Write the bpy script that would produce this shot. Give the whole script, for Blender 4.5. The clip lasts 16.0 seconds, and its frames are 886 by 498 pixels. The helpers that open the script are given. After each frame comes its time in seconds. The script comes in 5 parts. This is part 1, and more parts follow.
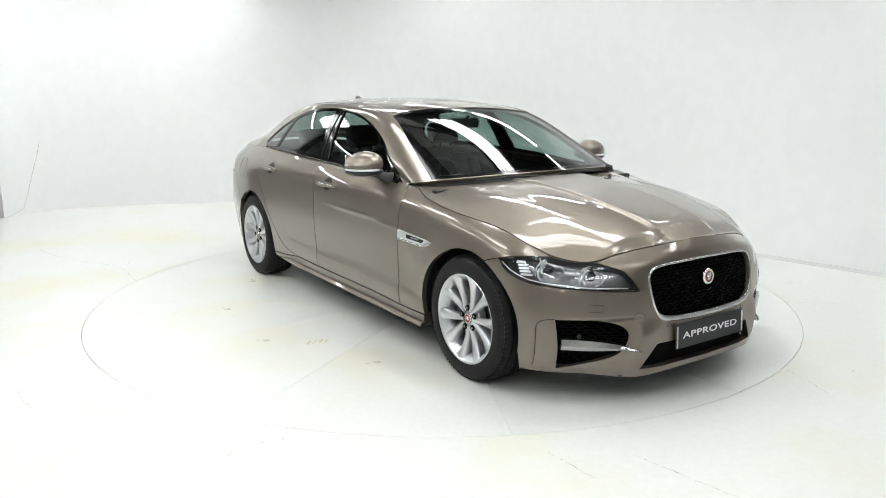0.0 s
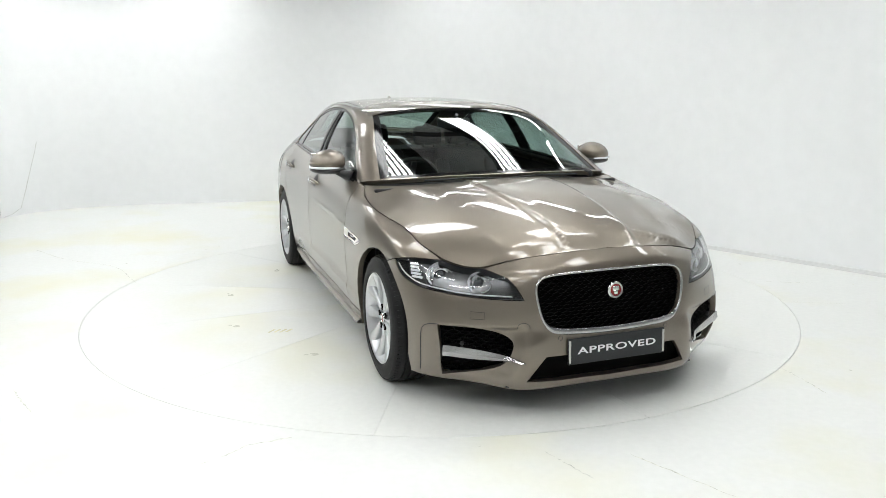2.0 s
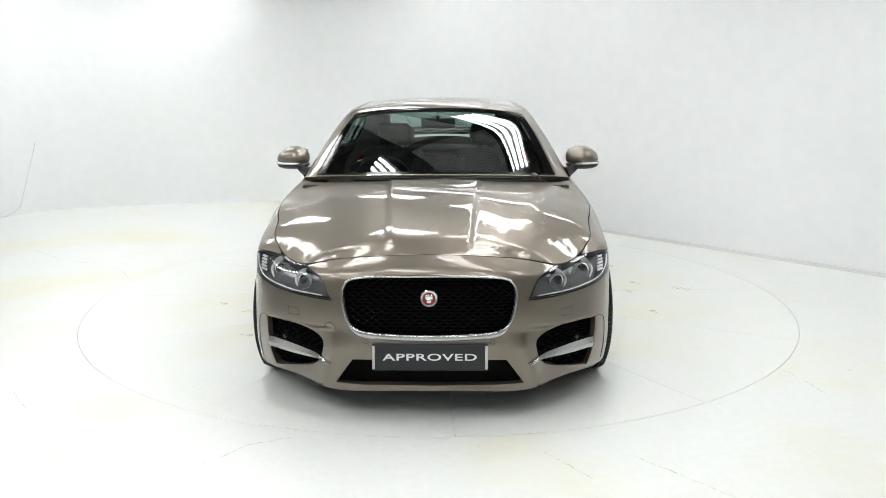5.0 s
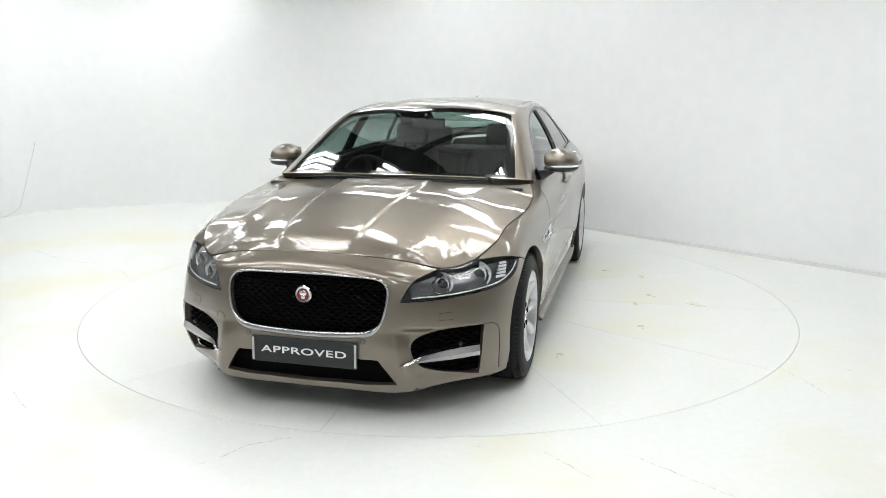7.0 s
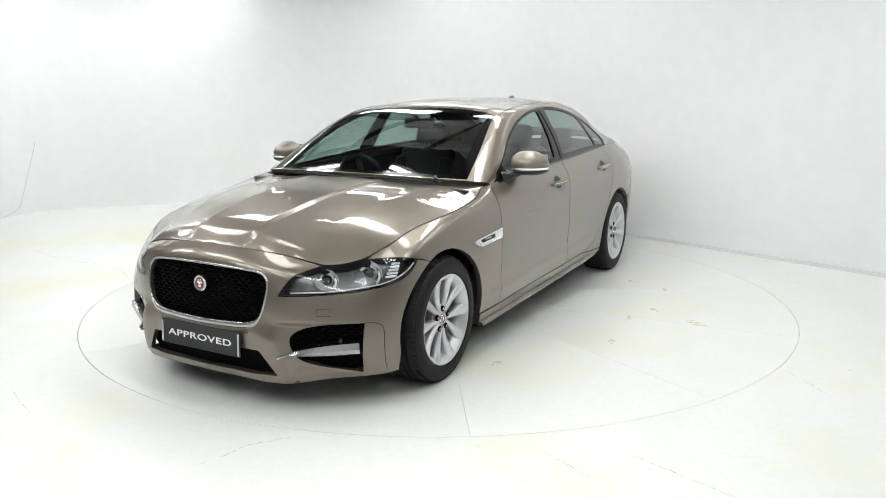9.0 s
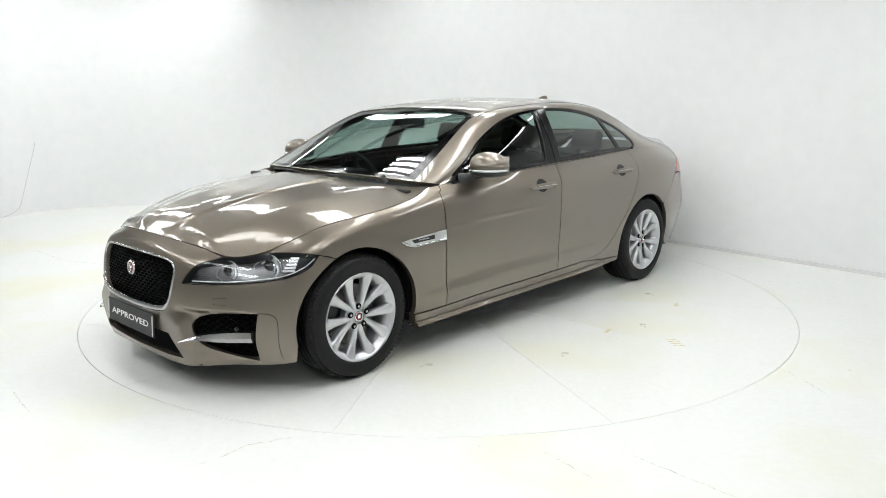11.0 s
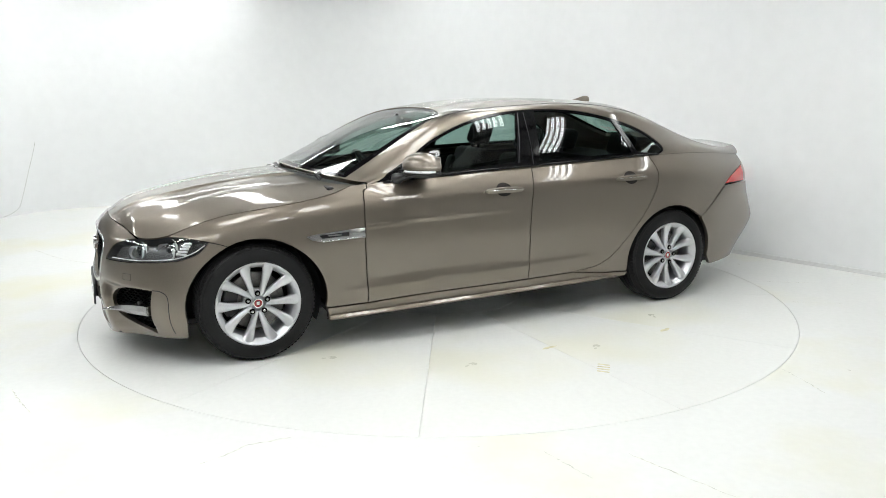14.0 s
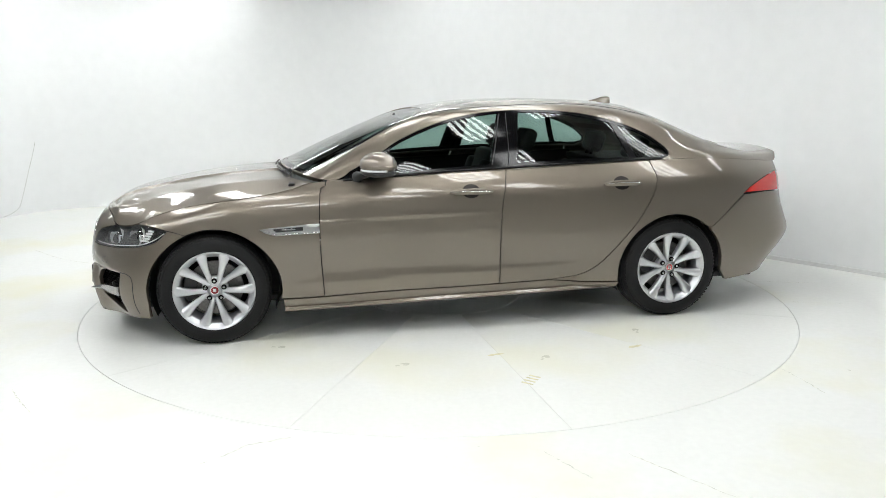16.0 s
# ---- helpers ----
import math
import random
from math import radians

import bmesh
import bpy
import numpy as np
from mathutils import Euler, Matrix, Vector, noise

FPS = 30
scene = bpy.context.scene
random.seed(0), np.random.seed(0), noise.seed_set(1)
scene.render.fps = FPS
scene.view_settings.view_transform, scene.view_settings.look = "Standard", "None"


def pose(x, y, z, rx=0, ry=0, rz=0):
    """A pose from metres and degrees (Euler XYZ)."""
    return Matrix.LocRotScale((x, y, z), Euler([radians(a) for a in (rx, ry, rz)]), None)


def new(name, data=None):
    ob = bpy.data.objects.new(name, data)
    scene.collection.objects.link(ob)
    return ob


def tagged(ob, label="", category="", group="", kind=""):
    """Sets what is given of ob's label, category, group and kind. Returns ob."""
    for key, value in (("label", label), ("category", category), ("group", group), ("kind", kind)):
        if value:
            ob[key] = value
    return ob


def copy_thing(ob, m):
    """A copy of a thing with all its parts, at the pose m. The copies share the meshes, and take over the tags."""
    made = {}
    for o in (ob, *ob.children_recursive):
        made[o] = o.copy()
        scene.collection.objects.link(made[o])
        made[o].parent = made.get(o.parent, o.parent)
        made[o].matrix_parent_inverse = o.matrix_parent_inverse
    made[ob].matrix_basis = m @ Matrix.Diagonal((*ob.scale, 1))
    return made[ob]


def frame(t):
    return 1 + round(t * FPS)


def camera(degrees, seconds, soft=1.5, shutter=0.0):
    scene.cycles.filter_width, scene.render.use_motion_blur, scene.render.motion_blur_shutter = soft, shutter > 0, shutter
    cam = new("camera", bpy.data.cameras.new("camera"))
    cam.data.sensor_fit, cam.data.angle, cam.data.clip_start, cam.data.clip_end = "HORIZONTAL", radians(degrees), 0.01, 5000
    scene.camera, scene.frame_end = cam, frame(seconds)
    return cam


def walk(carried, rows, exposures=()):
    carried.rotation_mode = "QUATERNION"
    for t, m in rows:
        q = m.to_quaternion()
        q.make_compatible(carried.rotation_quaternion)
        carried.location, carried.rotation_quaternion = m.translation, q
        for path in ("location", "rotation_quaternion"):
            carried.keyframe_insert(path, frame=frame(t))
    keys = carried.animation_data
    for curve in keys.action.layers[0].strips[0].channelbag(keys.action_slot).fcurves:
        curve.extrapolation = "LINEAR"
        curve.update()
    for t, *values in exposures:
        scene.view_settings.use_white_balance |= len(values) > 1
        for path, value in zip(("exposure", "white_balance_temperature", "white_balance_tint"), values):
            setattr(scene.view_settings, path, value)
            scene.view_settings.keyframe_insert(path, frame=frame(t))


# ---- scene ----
# ---- camera: on a tripod, nudged a little in the first seconds ----
cam = camera(59.58, 16.0, soft=0.65)
EYE = (0.0, -5.705, 1.519)


def aim(turn):
    return Matrix.Translation(EYE) @ pose(0, 0, 0, 90 - 11.70, 0, -0.308 + turn) @ pose(0, 0, 0, 0, 0, -0.135)


walk(cam, [(0.0, aim(0.25)), (1.0, aim(0.245)), (1.5, aim(0.18)), (2.0, aim(0.08)), (2.5, aim(0.06)), (3.0, aim(0.0)), (4.0, aim(0.0)), (16.0, aim(0.0))])

# ---- light ----
world = bpy.data.worlds.new("world")
scene.world = world
world.use_nodes = True
world.node_tree.nodes["Background"].inputs[0].default_value = (0.9, 0.95, 1.0, 1)
world.node_tree.nodes["Background"].inputs[1].default_value = 0.05
scene.view_settings.exposure = 0.0
TUBE_GLOW = 13.4


# ---- materials ----
def material(name, colour, rough=0.5, metal=0.0, coat=0.0, grain=0.0, grain_size=60.0, stain=0.0, stain_size=2.0, stain_colour=None, bump=0.0, bump_size=200.0,
             specular=0.5, coat_rough=0.03, rough_vary=0.0):
    m = bpy.data.materials.new(name)
    m.use_nodes = True
    nt = m.node_tree
    b = nt.nodes["Principled BSDF"]
    b.inputs["Base Color"].default_value = (*colour, 1)
    b.inputs["Roughness"].default_value = rough
    b.inputs["Metallic"].default_value = metal
    b.inputs["Coat Weight"].default_value = coat
    b.inputs["Coat Roughness"].default_value = coat_rough
    b.inputs["Specular IOR Level"].default_value = specular
    tc = nt.nodes.new("ShaderNodeTexCoord")

    def noise_node(size, detail=4.0):
        n = nt.nodes.new("ShaderNodeTexNoise")
        n.inputs["Scale"].default_value, n.inputs["Detail"].default_value = size, detail
        nt.links.new(tc.outputs["Object"], n.inputs["Vector"])
        return n.outputs["Fac"]

    def ramp(fac, lo, hi, a, c):
        r = nt.nodes.new("ShaderNodeValToRGB")
        r.color_ramp.elements[0].position, r.color_ramp.elements[1].position = lo, hi
        r.color_ramp.elements[0].color, r.color_ramp.elements[1].color = (*a, 1), (*c, 1)
        nt.links.new(fac, r.inputs["Fac"])
        return r.outputs["Color"]

    col = None
    if grain:
        col = ramp(noise_node(grain_size), 0.3, 0.7, [max(0, c * (1 - grain)) for c in colour], [min(1, c * (1 + grain)) for c in colour])
    if stain:
        sc = stain_colour or [c * 0.7 for c in colour]
        mix = nt.nodes.new("ShaderNodeMix")
        mix.data_type = "RGBA"
        nt.links.new(ramp(noise_node(stain_size, 6.0), 0.49, 0.70, (0, 0, 0), (stain, stain, stain)), mix.inputs["Factor"])
        mix.inputs["A"].default_value, mix.inputs["B"].default_value = (*colour, 1), (*sc, 1)
        if col:
            nt.links.new(col, mix.inputs["A"])
        col = mix.outputs["Result"]
    if col:
        nt.links.new(col, b.inputs["Base Color"])
    if rough_vary:
        r = nt.nodes.new("ShaderNodeMapRange")
        r.inputs["To Min"].default_value, r.inputs["To Max"].default_value = max(0, rough - rough_vary), rough + rough_vary
        nt.links.new(noise_node(3.0, 5.0), r.inputs["Value"])
        nt.links.new(r.outputs["Result"], b.inputs["Roughness"])
    if bump:
        bn = nt.nodes.new("ShaderNodeBump")
        bn.inputs["Strength"].default_value, bn.inputs["Distance"].default_value = bump, 0.002
        nt.links.new(noise_node(bump_size), bn.inputs["Height"])
        nt.links.new(bn.outputs["Normal"], b.inputs["Normal"])
    return m


def glass_material(name, tint, face_on):
    """Thin clear sheet: tinted straight through, glossy towards grazing (face_on: share reflected head-on)."""
    m = bpy.data.materials.new(name)
    m.use_nodes = True
    nt = m.node_tree
    nt.nodes.remove(nt.nodes["Principled BSDF"])
    clear, gloss, mix = (nt.nodes.new("ShaderNode" + k) for k in ("BsdfTransparent", "BsdfGlossy", "MixShader"))
    lw, power, scale = nt.nodes.new("ShaderNodeLayerWeight"), nt.nodes.new("ShaderNodeMath"), nt.nodes.new("ShaderNodeMath")
    lw.inputs["Blend"].default_value = 0.5
    power.operation, scale.operation = "POWER", "MULTIPLY_ADD"
    power.inputs[1].default_value = 3.4
    scale.inputs[1].default_value, scale.inputs[2].default_value = 1 - face_on, face_on
    clear.inputs["Color"].default_value = (*tint, 1)
    gloss.inputs["Roughness"].default_value = 0.0
    nt.links.new(lw.outputs["Facing"], power.inputs[0])
    nt.links.new(power.outputs[0], scale.inputs[0])
    nt.links.new(scale.outputs[0], mix.inputs[0])
    nt.links.new(clear.outputs[0], mix.inputs[1])
    nt.links.new(gloss.outputs[0], mix.inputs[2])
    nt.links.new(mix.outputs[0], nt.nodes["Material Output"].inputs["Surface"])
    return m


def glow_material(name, colour, strength):
    m = bpy.data.materials.new(name)
    m.use_nodes = True
    b = m.node_tree.nodes["Principled BSDF"]
    b.inputs["Base Color"].default_value = (0.8, 0.8, 0.8, 1)
    b.inputs["Emission Color"].default_value = (*colour, 1)
    b.inputs["Emission Strength"].default_value = strength
    return m


PAINT = material("bronze_paint", (0.208, 0.179, 0.143), 0.38, 0.80, 1.0, grain=0.14, grain_size=900.0, coat_rough=0.015)
FLOOR = material("floor_paint", (0.825, 0.835, 0.81), 0.44, grain=0.02, grain_size=25.0, stain=0.85, stain_size=0.75, stain_colour=(0.80, 0.785, 0.62), bump=0.10, bump_size=40.0, rough_vary=0.12)
DISC = material("turntable_paint", (0.825, 0.835, 0.805), 0.32, grain=0.02, grain_size=30.0, stain=0.65, stain_size=0.95, stain_colour=(0.80, 0.79, 0.65), bump=0.10, bump_size=50.0, rough_vary=0.12)
SEAM = material("seam_dirt", (0.72, 0.72, 0.66), 0.8, grain=0.3, grain_size=40.0)
RUST = material("worn_edge", (0.42, 0.42, 0.37), 0.7, grain=0.4, grain_size=14.0)
SCUFF = material("yellow_scuff", (0.74, 0.70, 0.50), 0.7, grain=0.15, grain_size=30.0)
WALL = material("wall_paint", (0.825, 0.835, 0.84), 0.65, grain=0.015, grain_size=8.0, stain=0.12, stain_size=0.7, stain_colour=(0.74, 0.75, 0.75), bump=0.06, bump_size=60.0)
DARK_ROOF = material("dark_roof_sheet", (0.05, 0.05, 0.052), 0.7, grain=0.15, grain_size=4.0, bump=0.1)
ROOFING = material("grey_roof_sheet", (0.74, 0.75, 0.75), 0.6, grain=0.12, grain_size=4.0, bump=0.1)
STEEL = material("grey_steel", (0.10, 0.10, 0.105), 0.5, 0.3, grain=0.1)
DARK_POST = material("dark_post", (0.016, 0.013, 0.012), 0.6, grain=0.2)
TUBE = glow_material("tube_glow", (0.98, 1.0, 0.995), TUBE_GLOW)
TRAY = material("white_tray", (0.75, 0.75, 0.75), 0.5)
GLASS = glass_material("green_tinted_glass", (0.62, 0.76, 0.71), 0.075)
TINTED = glass_material("side_glass", (0.50, 0.63, 0.59), 0.05)
LENS = glass_material("clear_lens", (0.95, 0.96, 0.97), 0.045)
GLOSS_BLACK = material("gloss_black", (0.004, 0.004, 0.0045), 0.10, specular=0.28)
MESH_BLACK = material("mesh_black", (0.002, 0.002, 0.0024), 0.6, specular=0.06)
# Near-black that stands for unlit depth behind openings and in bolt holes.
VOID_BLACK = material("unlit_black", (0.003, 0.003, 0.003), 0.9, specular=0.1)
BLACK = material("black_plastic", (0.012, 0.012, 0.013), 0.55, grain=0.2, grain_size=300.0)
SATIN = material("satin_black", (0.02, 0.02, 0.021), 0.38)
CHROME = material("chrome", (0.80, 0.80, 0.81), 0.10, 1.0)
SATIN_CHROME = material("satin_chrome", (0.50, 0.50, 0.505), 0.26, 1.0)
ALLOY = material("silver_alloy", (0.62, 0.63, 0.65), 0.32, 0.75, 0.5, grain=0.04, grain_size=500.0)
RUBBER = material("tyre_rubber", (0.006, 0.006, 0.0065), 0.58, specular=0.3, grain=0.25, grain_size=120.0, bump=0.25, bump_size=300.0)
DISC_IRON = material("brake_iron", (0.16, 0.155, 0.15), 0.4, 0.9, grain=0.2, grain_size=80.0)
RED_LENS = material("red_lens", (0.60, 0.020, 0.016), 0.10, coat=1.0)
BADGE_RED = material("badge_red", (0.30, 0.012, 0.015), 0.3, coat=1.0)
TRIM = material("charcoal_trim", (0.010, 0.0095, 0.0095), 0.75, specular=0.2, grain=0.25, grain_size=180.0, bump=0.3, bump_size=400.0)
LEATHER = material("black_leather", (0.010, 0.0095, 0.009), 0.6, specular=0.2, grain=0.2, grain_size=60.0, bump=0.35, bump_size=140.0)
PLATE = material("plate_grey", (0.034, 0.036, 0.038), 0.5, specular=0.25, grain=0.06, grain_size=150.0)
LETTER = material("letter_white", (0.80, 0.81, 0.82), 0.45)
LAMP_BOWL = material("lamp_bowl", (0.80, 0.81, 0.82), 0.30, 0.35)
LAMP_GREY = material("lamp_grey", (0.04, 0.041, 0.043), 0.28, 0.3)
LAMP_MID = material("lamp_reflector", (0.20, 0.202, 0.206), 0.25, 0.6)
LAMP_LENS = material("projector_glass", (0.02, 0.022, 0.026), 0.04, coat=1.0)
LIGHT_GUIDE = material("light_guide", (0.78, 0.80, 0.82), 0.2, coat=1.0)

# ---- mesh helpers ----
from mathutils.geometry import delaunay_2d_cdt

VS = 0.14


def mesh_object(name, verts, faces, mat, parent=None, smooth=True, normals=None):
    me = bpy.data.meshes.new(name)
    me.from_pydata([tuple(map(float, v)) for v in verts], [], [tuple(map(int, f)) for f in faces])
    me.materials.append(mat)
    me.polygons.foreach_set("use_smooth", [smooth] * len(me.polygons))
    me.update()
    if normals is not None:
        me.normals_split_custom_set_from_vertices([tuple(map(float, n)) for n in normals])
    ob = new(name, me)
    ob.parent = parent
    return ob


def part(name, bm, mat, parent=None, label="", smooth=False):
    me = bpy.data.meshes.new(name)
    bm.normal_update()
    bm.to_mesh(me)
    bm.free()
    me.materials.append(mat)
    me.polygons.foreach_set("use_smooth", [smooth] * len(me.polygons))
    ob = new(name, me)
    ob.parent = parent
    return tagged(ob, label)


def same_part(name, me, parent, m=None, label=""):
    ob = new(name, me)
    ob.parent = parent
    if m is not None:
        ob.matrix_basis = m
    return tagged(ob, label)


def box(bm, x0, x1, y0, y1, z0, z1, bevel=0.0, m=Matrix(), segs=2):
    t = m @ Matrix.Translation(((x0 + x1) / 2, (y0 + y1) / 2, (z0 + z1) / 2)) @ Matrix.Diagonal((x1 - x0, y1 - y0, z1 - z0, 1))
    vs = bmesh.ops.create_cube(bm, size=1, matrix=t)["verts"]
    if bevel:
        es = {e for v in vs for e in v.link_edges}
        bmesh.ops.bevel(bm, geom=list(es), offset=bevel, segments=segs, affect="EDGES", profile=0.5)
    return bm


def lathe(profile, n=64, axis="y", closed=False):
    """A solid of revolution about y, from (radius, along) pairs."""
    k = len(profile)
    verts, faces = [], []
    for i in range(n):
        a = 2 * math.pi * i / n
        for r, d in profile:
            verts.append((r * math.cos(a), d, r * math.sin(a)))
    for i in range(n):
        j = (i + 1) % n
        for q in range(k if closed else k - 1):
            w = (q + 1) % k
            faces.append((i * k + q, i * k + w, j * k + w, j * k + q))
    return verts, faces


def tube(bm, pts, r, n=8, caps=True):
    pts = [Vector(p) for p in pts]
    rings = []
    for i, p in enumerate(pts):
        d = (pts[min(i + 1, len(pts) - 1)] - pts[max(i - 1, 0)]).normalized()
        up = Vector((0, 0, 1)) if abs(d.z) < 0.9 else Vector((1, 0, 0))
        a = d.cross(up).normalized()
        b = d.cross(a)
        rr = r[i] if isinstance(r, (list, tuple)) else r
        rings.append([bm.verts.new(p + (a * math.cos(2 * math.pi * k / n) + b * math.sin(2 * math.pi * k / n)) * rr) for k in range(n)])
    for u, w in zip(rings, rings[1:]):
        for k in range(n):
            bm.faces.new((u[k], u[(k + 1) % n], w[(k + 1) % n], w[k]))
    if caps:
        bm.faces.new(rings[0])
        bm.faces.new(rings[-1][::-1])
    return bm


def inside(poly, pts):
    x, y = pts[:, 0], pts[:, 1]
    hit = np.zeros(len(pts), bool)
    for (x0, y0), (x1, y1) in zip(poly, np.roll(poly, -1, 0)):
        if y0 == y1:
            continue
        hit ^= ((y0 > y) != (y1 > y)) & (x < (x1 - x0) * (y - y0) / (y1 - y0) + x0)
    return hit


def fine(poly, step):
    out = []
    poly = np.array(poly, float)
    for a, b in zip(poly, np.roll(poly, -1, 0)):
        n = max(1, int(math.ceil(np.linalg.norm(b - a) / step)))
        out += [a + (b - a) * i / n for i in range(n)]
    return np.array(out)


def inset(poly, d):
    area = np.sum(poly[:, 0] * np.roll(poly[:, 1], -1) - np.roll(poly[:, 0], -1) * poly[:, 1])
    a, b = poly - np.roll(poly, 1, 0), np.roll(poly, -1, 0) - poly
    a /= np.linalg.norm(a, axis=1)[:, None] + 1e-9
    b /= np.linalg.norm(b, axis=1)[:, None] + 1e-9
    n = np.stack([-(a + b)[:, 1], (a + b)[:, 0]], 1) * np.sign(area)
    n /= np.maximum(np.linalg.norm(n, axis=1)[:, None], 0.6)
    return poly + n * d


def smooth_line(pts, per=6):
    """A rounded line through points."""
    p = np.array(pts, float)
    q = np.vstack([2 * p[0] - p[1], p, 2 * p[-1] - p[-2]])
    out = []
    for i in range(1, len(q) - 2):
        for t in np.arange(per) / per:
            out.append(0.5 * (2 * q[i] + (q[i + 1] - q[i - 1]) * t + (2 * q[i - 1] - 5 * q[i] + 4 * q[i + 1] - q[i + 2]) * t * t
                              + (3 * q[i] - q[i - 1] - 3 * q[i + 1] + q[i + 2]) * t ** 3))
    return out + [p[-1]]


def skin_mesh(skin, outline, holes=(), step=0.045, gap=0.002, depth=0.016, off=0.0, rim_holes=True):
    """Cuts a panel out of a skin: outline and holes are in (s, v); its edges are turned inwards by depth."""
    k = np.array([1, VS])
    plain = fine(np.array(outline) * k, step * 0.6)
    edge = inset(plain, gap)
    if skin is BODY:
        edge[plain[:, 0] > 2.922, 0] = 2.93
        edge[plain[:, 0] < -3.242, 0] = -3.25
    else:
        edge[plain[:, 1] > 4.98 * VS, 1] = 5.0 * VS
    rings = [edge] + [fine(np.array(h) * k, step * 0.6) for h in holes]
    lo, hi = edge.min(0), edge.max(0)
    gx, gy = np.meshgrid(np.arange(lo[0], hi[0], step), np.arange(lo[1], hi[1], step))
    pts = np.stack([gx.ravel(), gy.ravel()], 1)
    keep = inside(edge, pts)
    for h in rings[1:]:
        keep &= ~inside(h, pts)
    every = np.vstack(rings)
    pts = pts[keep]
    d = np.min(np.linalg.norm(pts[:, None] - every[None], axis=2), axis=1) if len(pts) else np.zeros(0)
    pts = pts[d > step * 0.38]
    links, at = [], 0
    for r in rings:
        links += [(at + i, at + (i + 1) % len(r)) for i in range(len(r))]
        at += len(r)
    flat = np.vstack([every, pts])
    v2, _, tri, *_ = delaunay_2d_cdt([Vector(p) for p in flat], links, [], 0, 1e-6)
    v2 = np.array([tuple(v) for v in v2])
    tri = np.array([t for t in tri if len(t) == 3])
    mid = v2[tri].mean(1)
    ok = inside(edge, mid)
    for h in rings[1:]:
        ok &= ~inside(h, mid)
    tri = tri[ok]
    used = np.unique(tri)
    back = -np.ones(len(v2), int)
    back[used] = np.arange(len(used))
    tri, v2 = back[tri], v2[used]
    s, v = v2[:, 0], v2[:, 1] / VS
    n = skin.normal(s, v)
    p = skin(s, v) + n * off
    faces = [tuple(t[::-1]) for t in tri]
    verts, norms = list(p), list(n)
    if depth:
        count = {}
        for f in faces:
            for a, b in zip(f, f[1:] + f[:1]):
                count[(a, b)] = 1
        open_edges = [(a, b) for a, b in count if (b, a) not in count]
        made = {}
        for a, b in open_edges:
            if abs(p[a][1]) < 2e-3 and abs(p[b][1]) < 2e-3:
                continue
            for i in (a, b):
                if i not in made:
                    made[i] = len(verts)
                    verts += [p[i], p[i] - n[i] * depth]
                    norms += [np.zeros(3), np.zeros(3)]
            faces.append((made[b], made[a], made[a] + 1, made[b] + 1))
    return np.array(verts), faces, np.array(norms)


def flipped(data):
    v, f, n = data
    k = np.array([1, -1, 1])
    return v * k, [tuple(q[::-1]) for q in f], n * k


def both(data):
    """The panel and its mirror image in one mesh, joined along the middle."""
    v, f, n = data
    a, b, c = flipped(data)
    k = len(v)
    v2, n2 = v.copy(), n.copy()
    mid = np.abs(v[:, 1]) < 2e-3
    v2[mid, 1] = 0
    n2[mid, 1] = 0
    a = np.where(mid[:, None], v2, a)
    index = np.where(mid, np.arange(k), np.arange(k) + k)
    return np.vstack([v2, a]), f + [tuple(index[i] for i in q) for q in b], np.vstack([n2, c])


def sv_side(pts, skin=None):
    """(x, z) on the flank to (s, v)."""
    skin = skin or BODY
    out = []
    for x, z in pts:
        zs = skin(np.full(60, x), np.linspace(0, skin.c.shape[1] - 1, 60))[:, 2]
        v = np.linspace(0, skin.c.shape[1] - 1, 60)[np.argmin(np.abs(zs - z))]
        out.append(skin.near((x, z), (0, 2), (x, v)))
    return out


def sv_nose(pts):
    """(y, z) on the nose to (s, v)."""
    out = []
    for y, z in pts:
        s0 = np.interp(y, [0, 0.25, 0.43, 0.61, 0.785, 0.885], [2.93, 2.68, 2.50, 2.28, 2.06, 1.87])
        out.append(BODY.near((y, z), (1, 2), (s0, np.interp(z, [0.15, 0.29, 0.44, 0.56, 0.65, 0.70, 0.74], range(7)))))
    return out


def arch(cx, r, a0, a1, n=26, low=0.02):
    """A wheel opening as (x, z), a little wider towards the sill."""
    out = []
    for i in range(n + 1):
        a = radians(a0 + (a1 - a0) * i / n)
        rr = r + low * max(0, math.cos(a) ** 2 - 0.25)
        out.append((cx + rr * math.cos(a), 0.335 + r * math.sin(a)))
    return out

# ---- the car's skin: smooth surfaces over a few sections ----
class Basis:
    """Natural cubic spline weights over given knots."""

    def __init__(self, knots):
        k = self.k = np.array(knots, float)
        n = len(k)
        h = np.diff(k)
        a, b = np.zeros((n, n)), np.zeros((n, n))
        a[0, 0] = a[-1, -1] = 1
        for i in range(1, n - 1):
            a[i, i - 1:i + 2] = h[i - 1], 2 * (h[i - 1] + h[i]), h[i]
            b[i, i - 1:i + 2] = 6 / h[i - 1], -6 / h[i - 1] - 6 / h[i], 6 / h[i]
        self.m = np.linalg.solve(a, b)

    def __call__(self, t):
        t = np.atleast_1d(np.asarray(t, float))
        k = self.k
        i = np.clip(np.searchsorted(k, t) - 1, 0, len(k) - 2)
        h = k[i + 1] - k[i]
        p, q = (k[i + 1] - t) / h, (t - k[i]) / h
        w = np.zeros((len(t), len(k)))
        r = np.arange(len(t))
        w[r, i] += p
        w[r, i + 1] += q
        w += ((p ** 3 - p) * h * h / 6)[:, None] * self.m[i] + ((q ** 3 - q) * h * h / 6)[:, None] * self.m[i + 1]
        return w


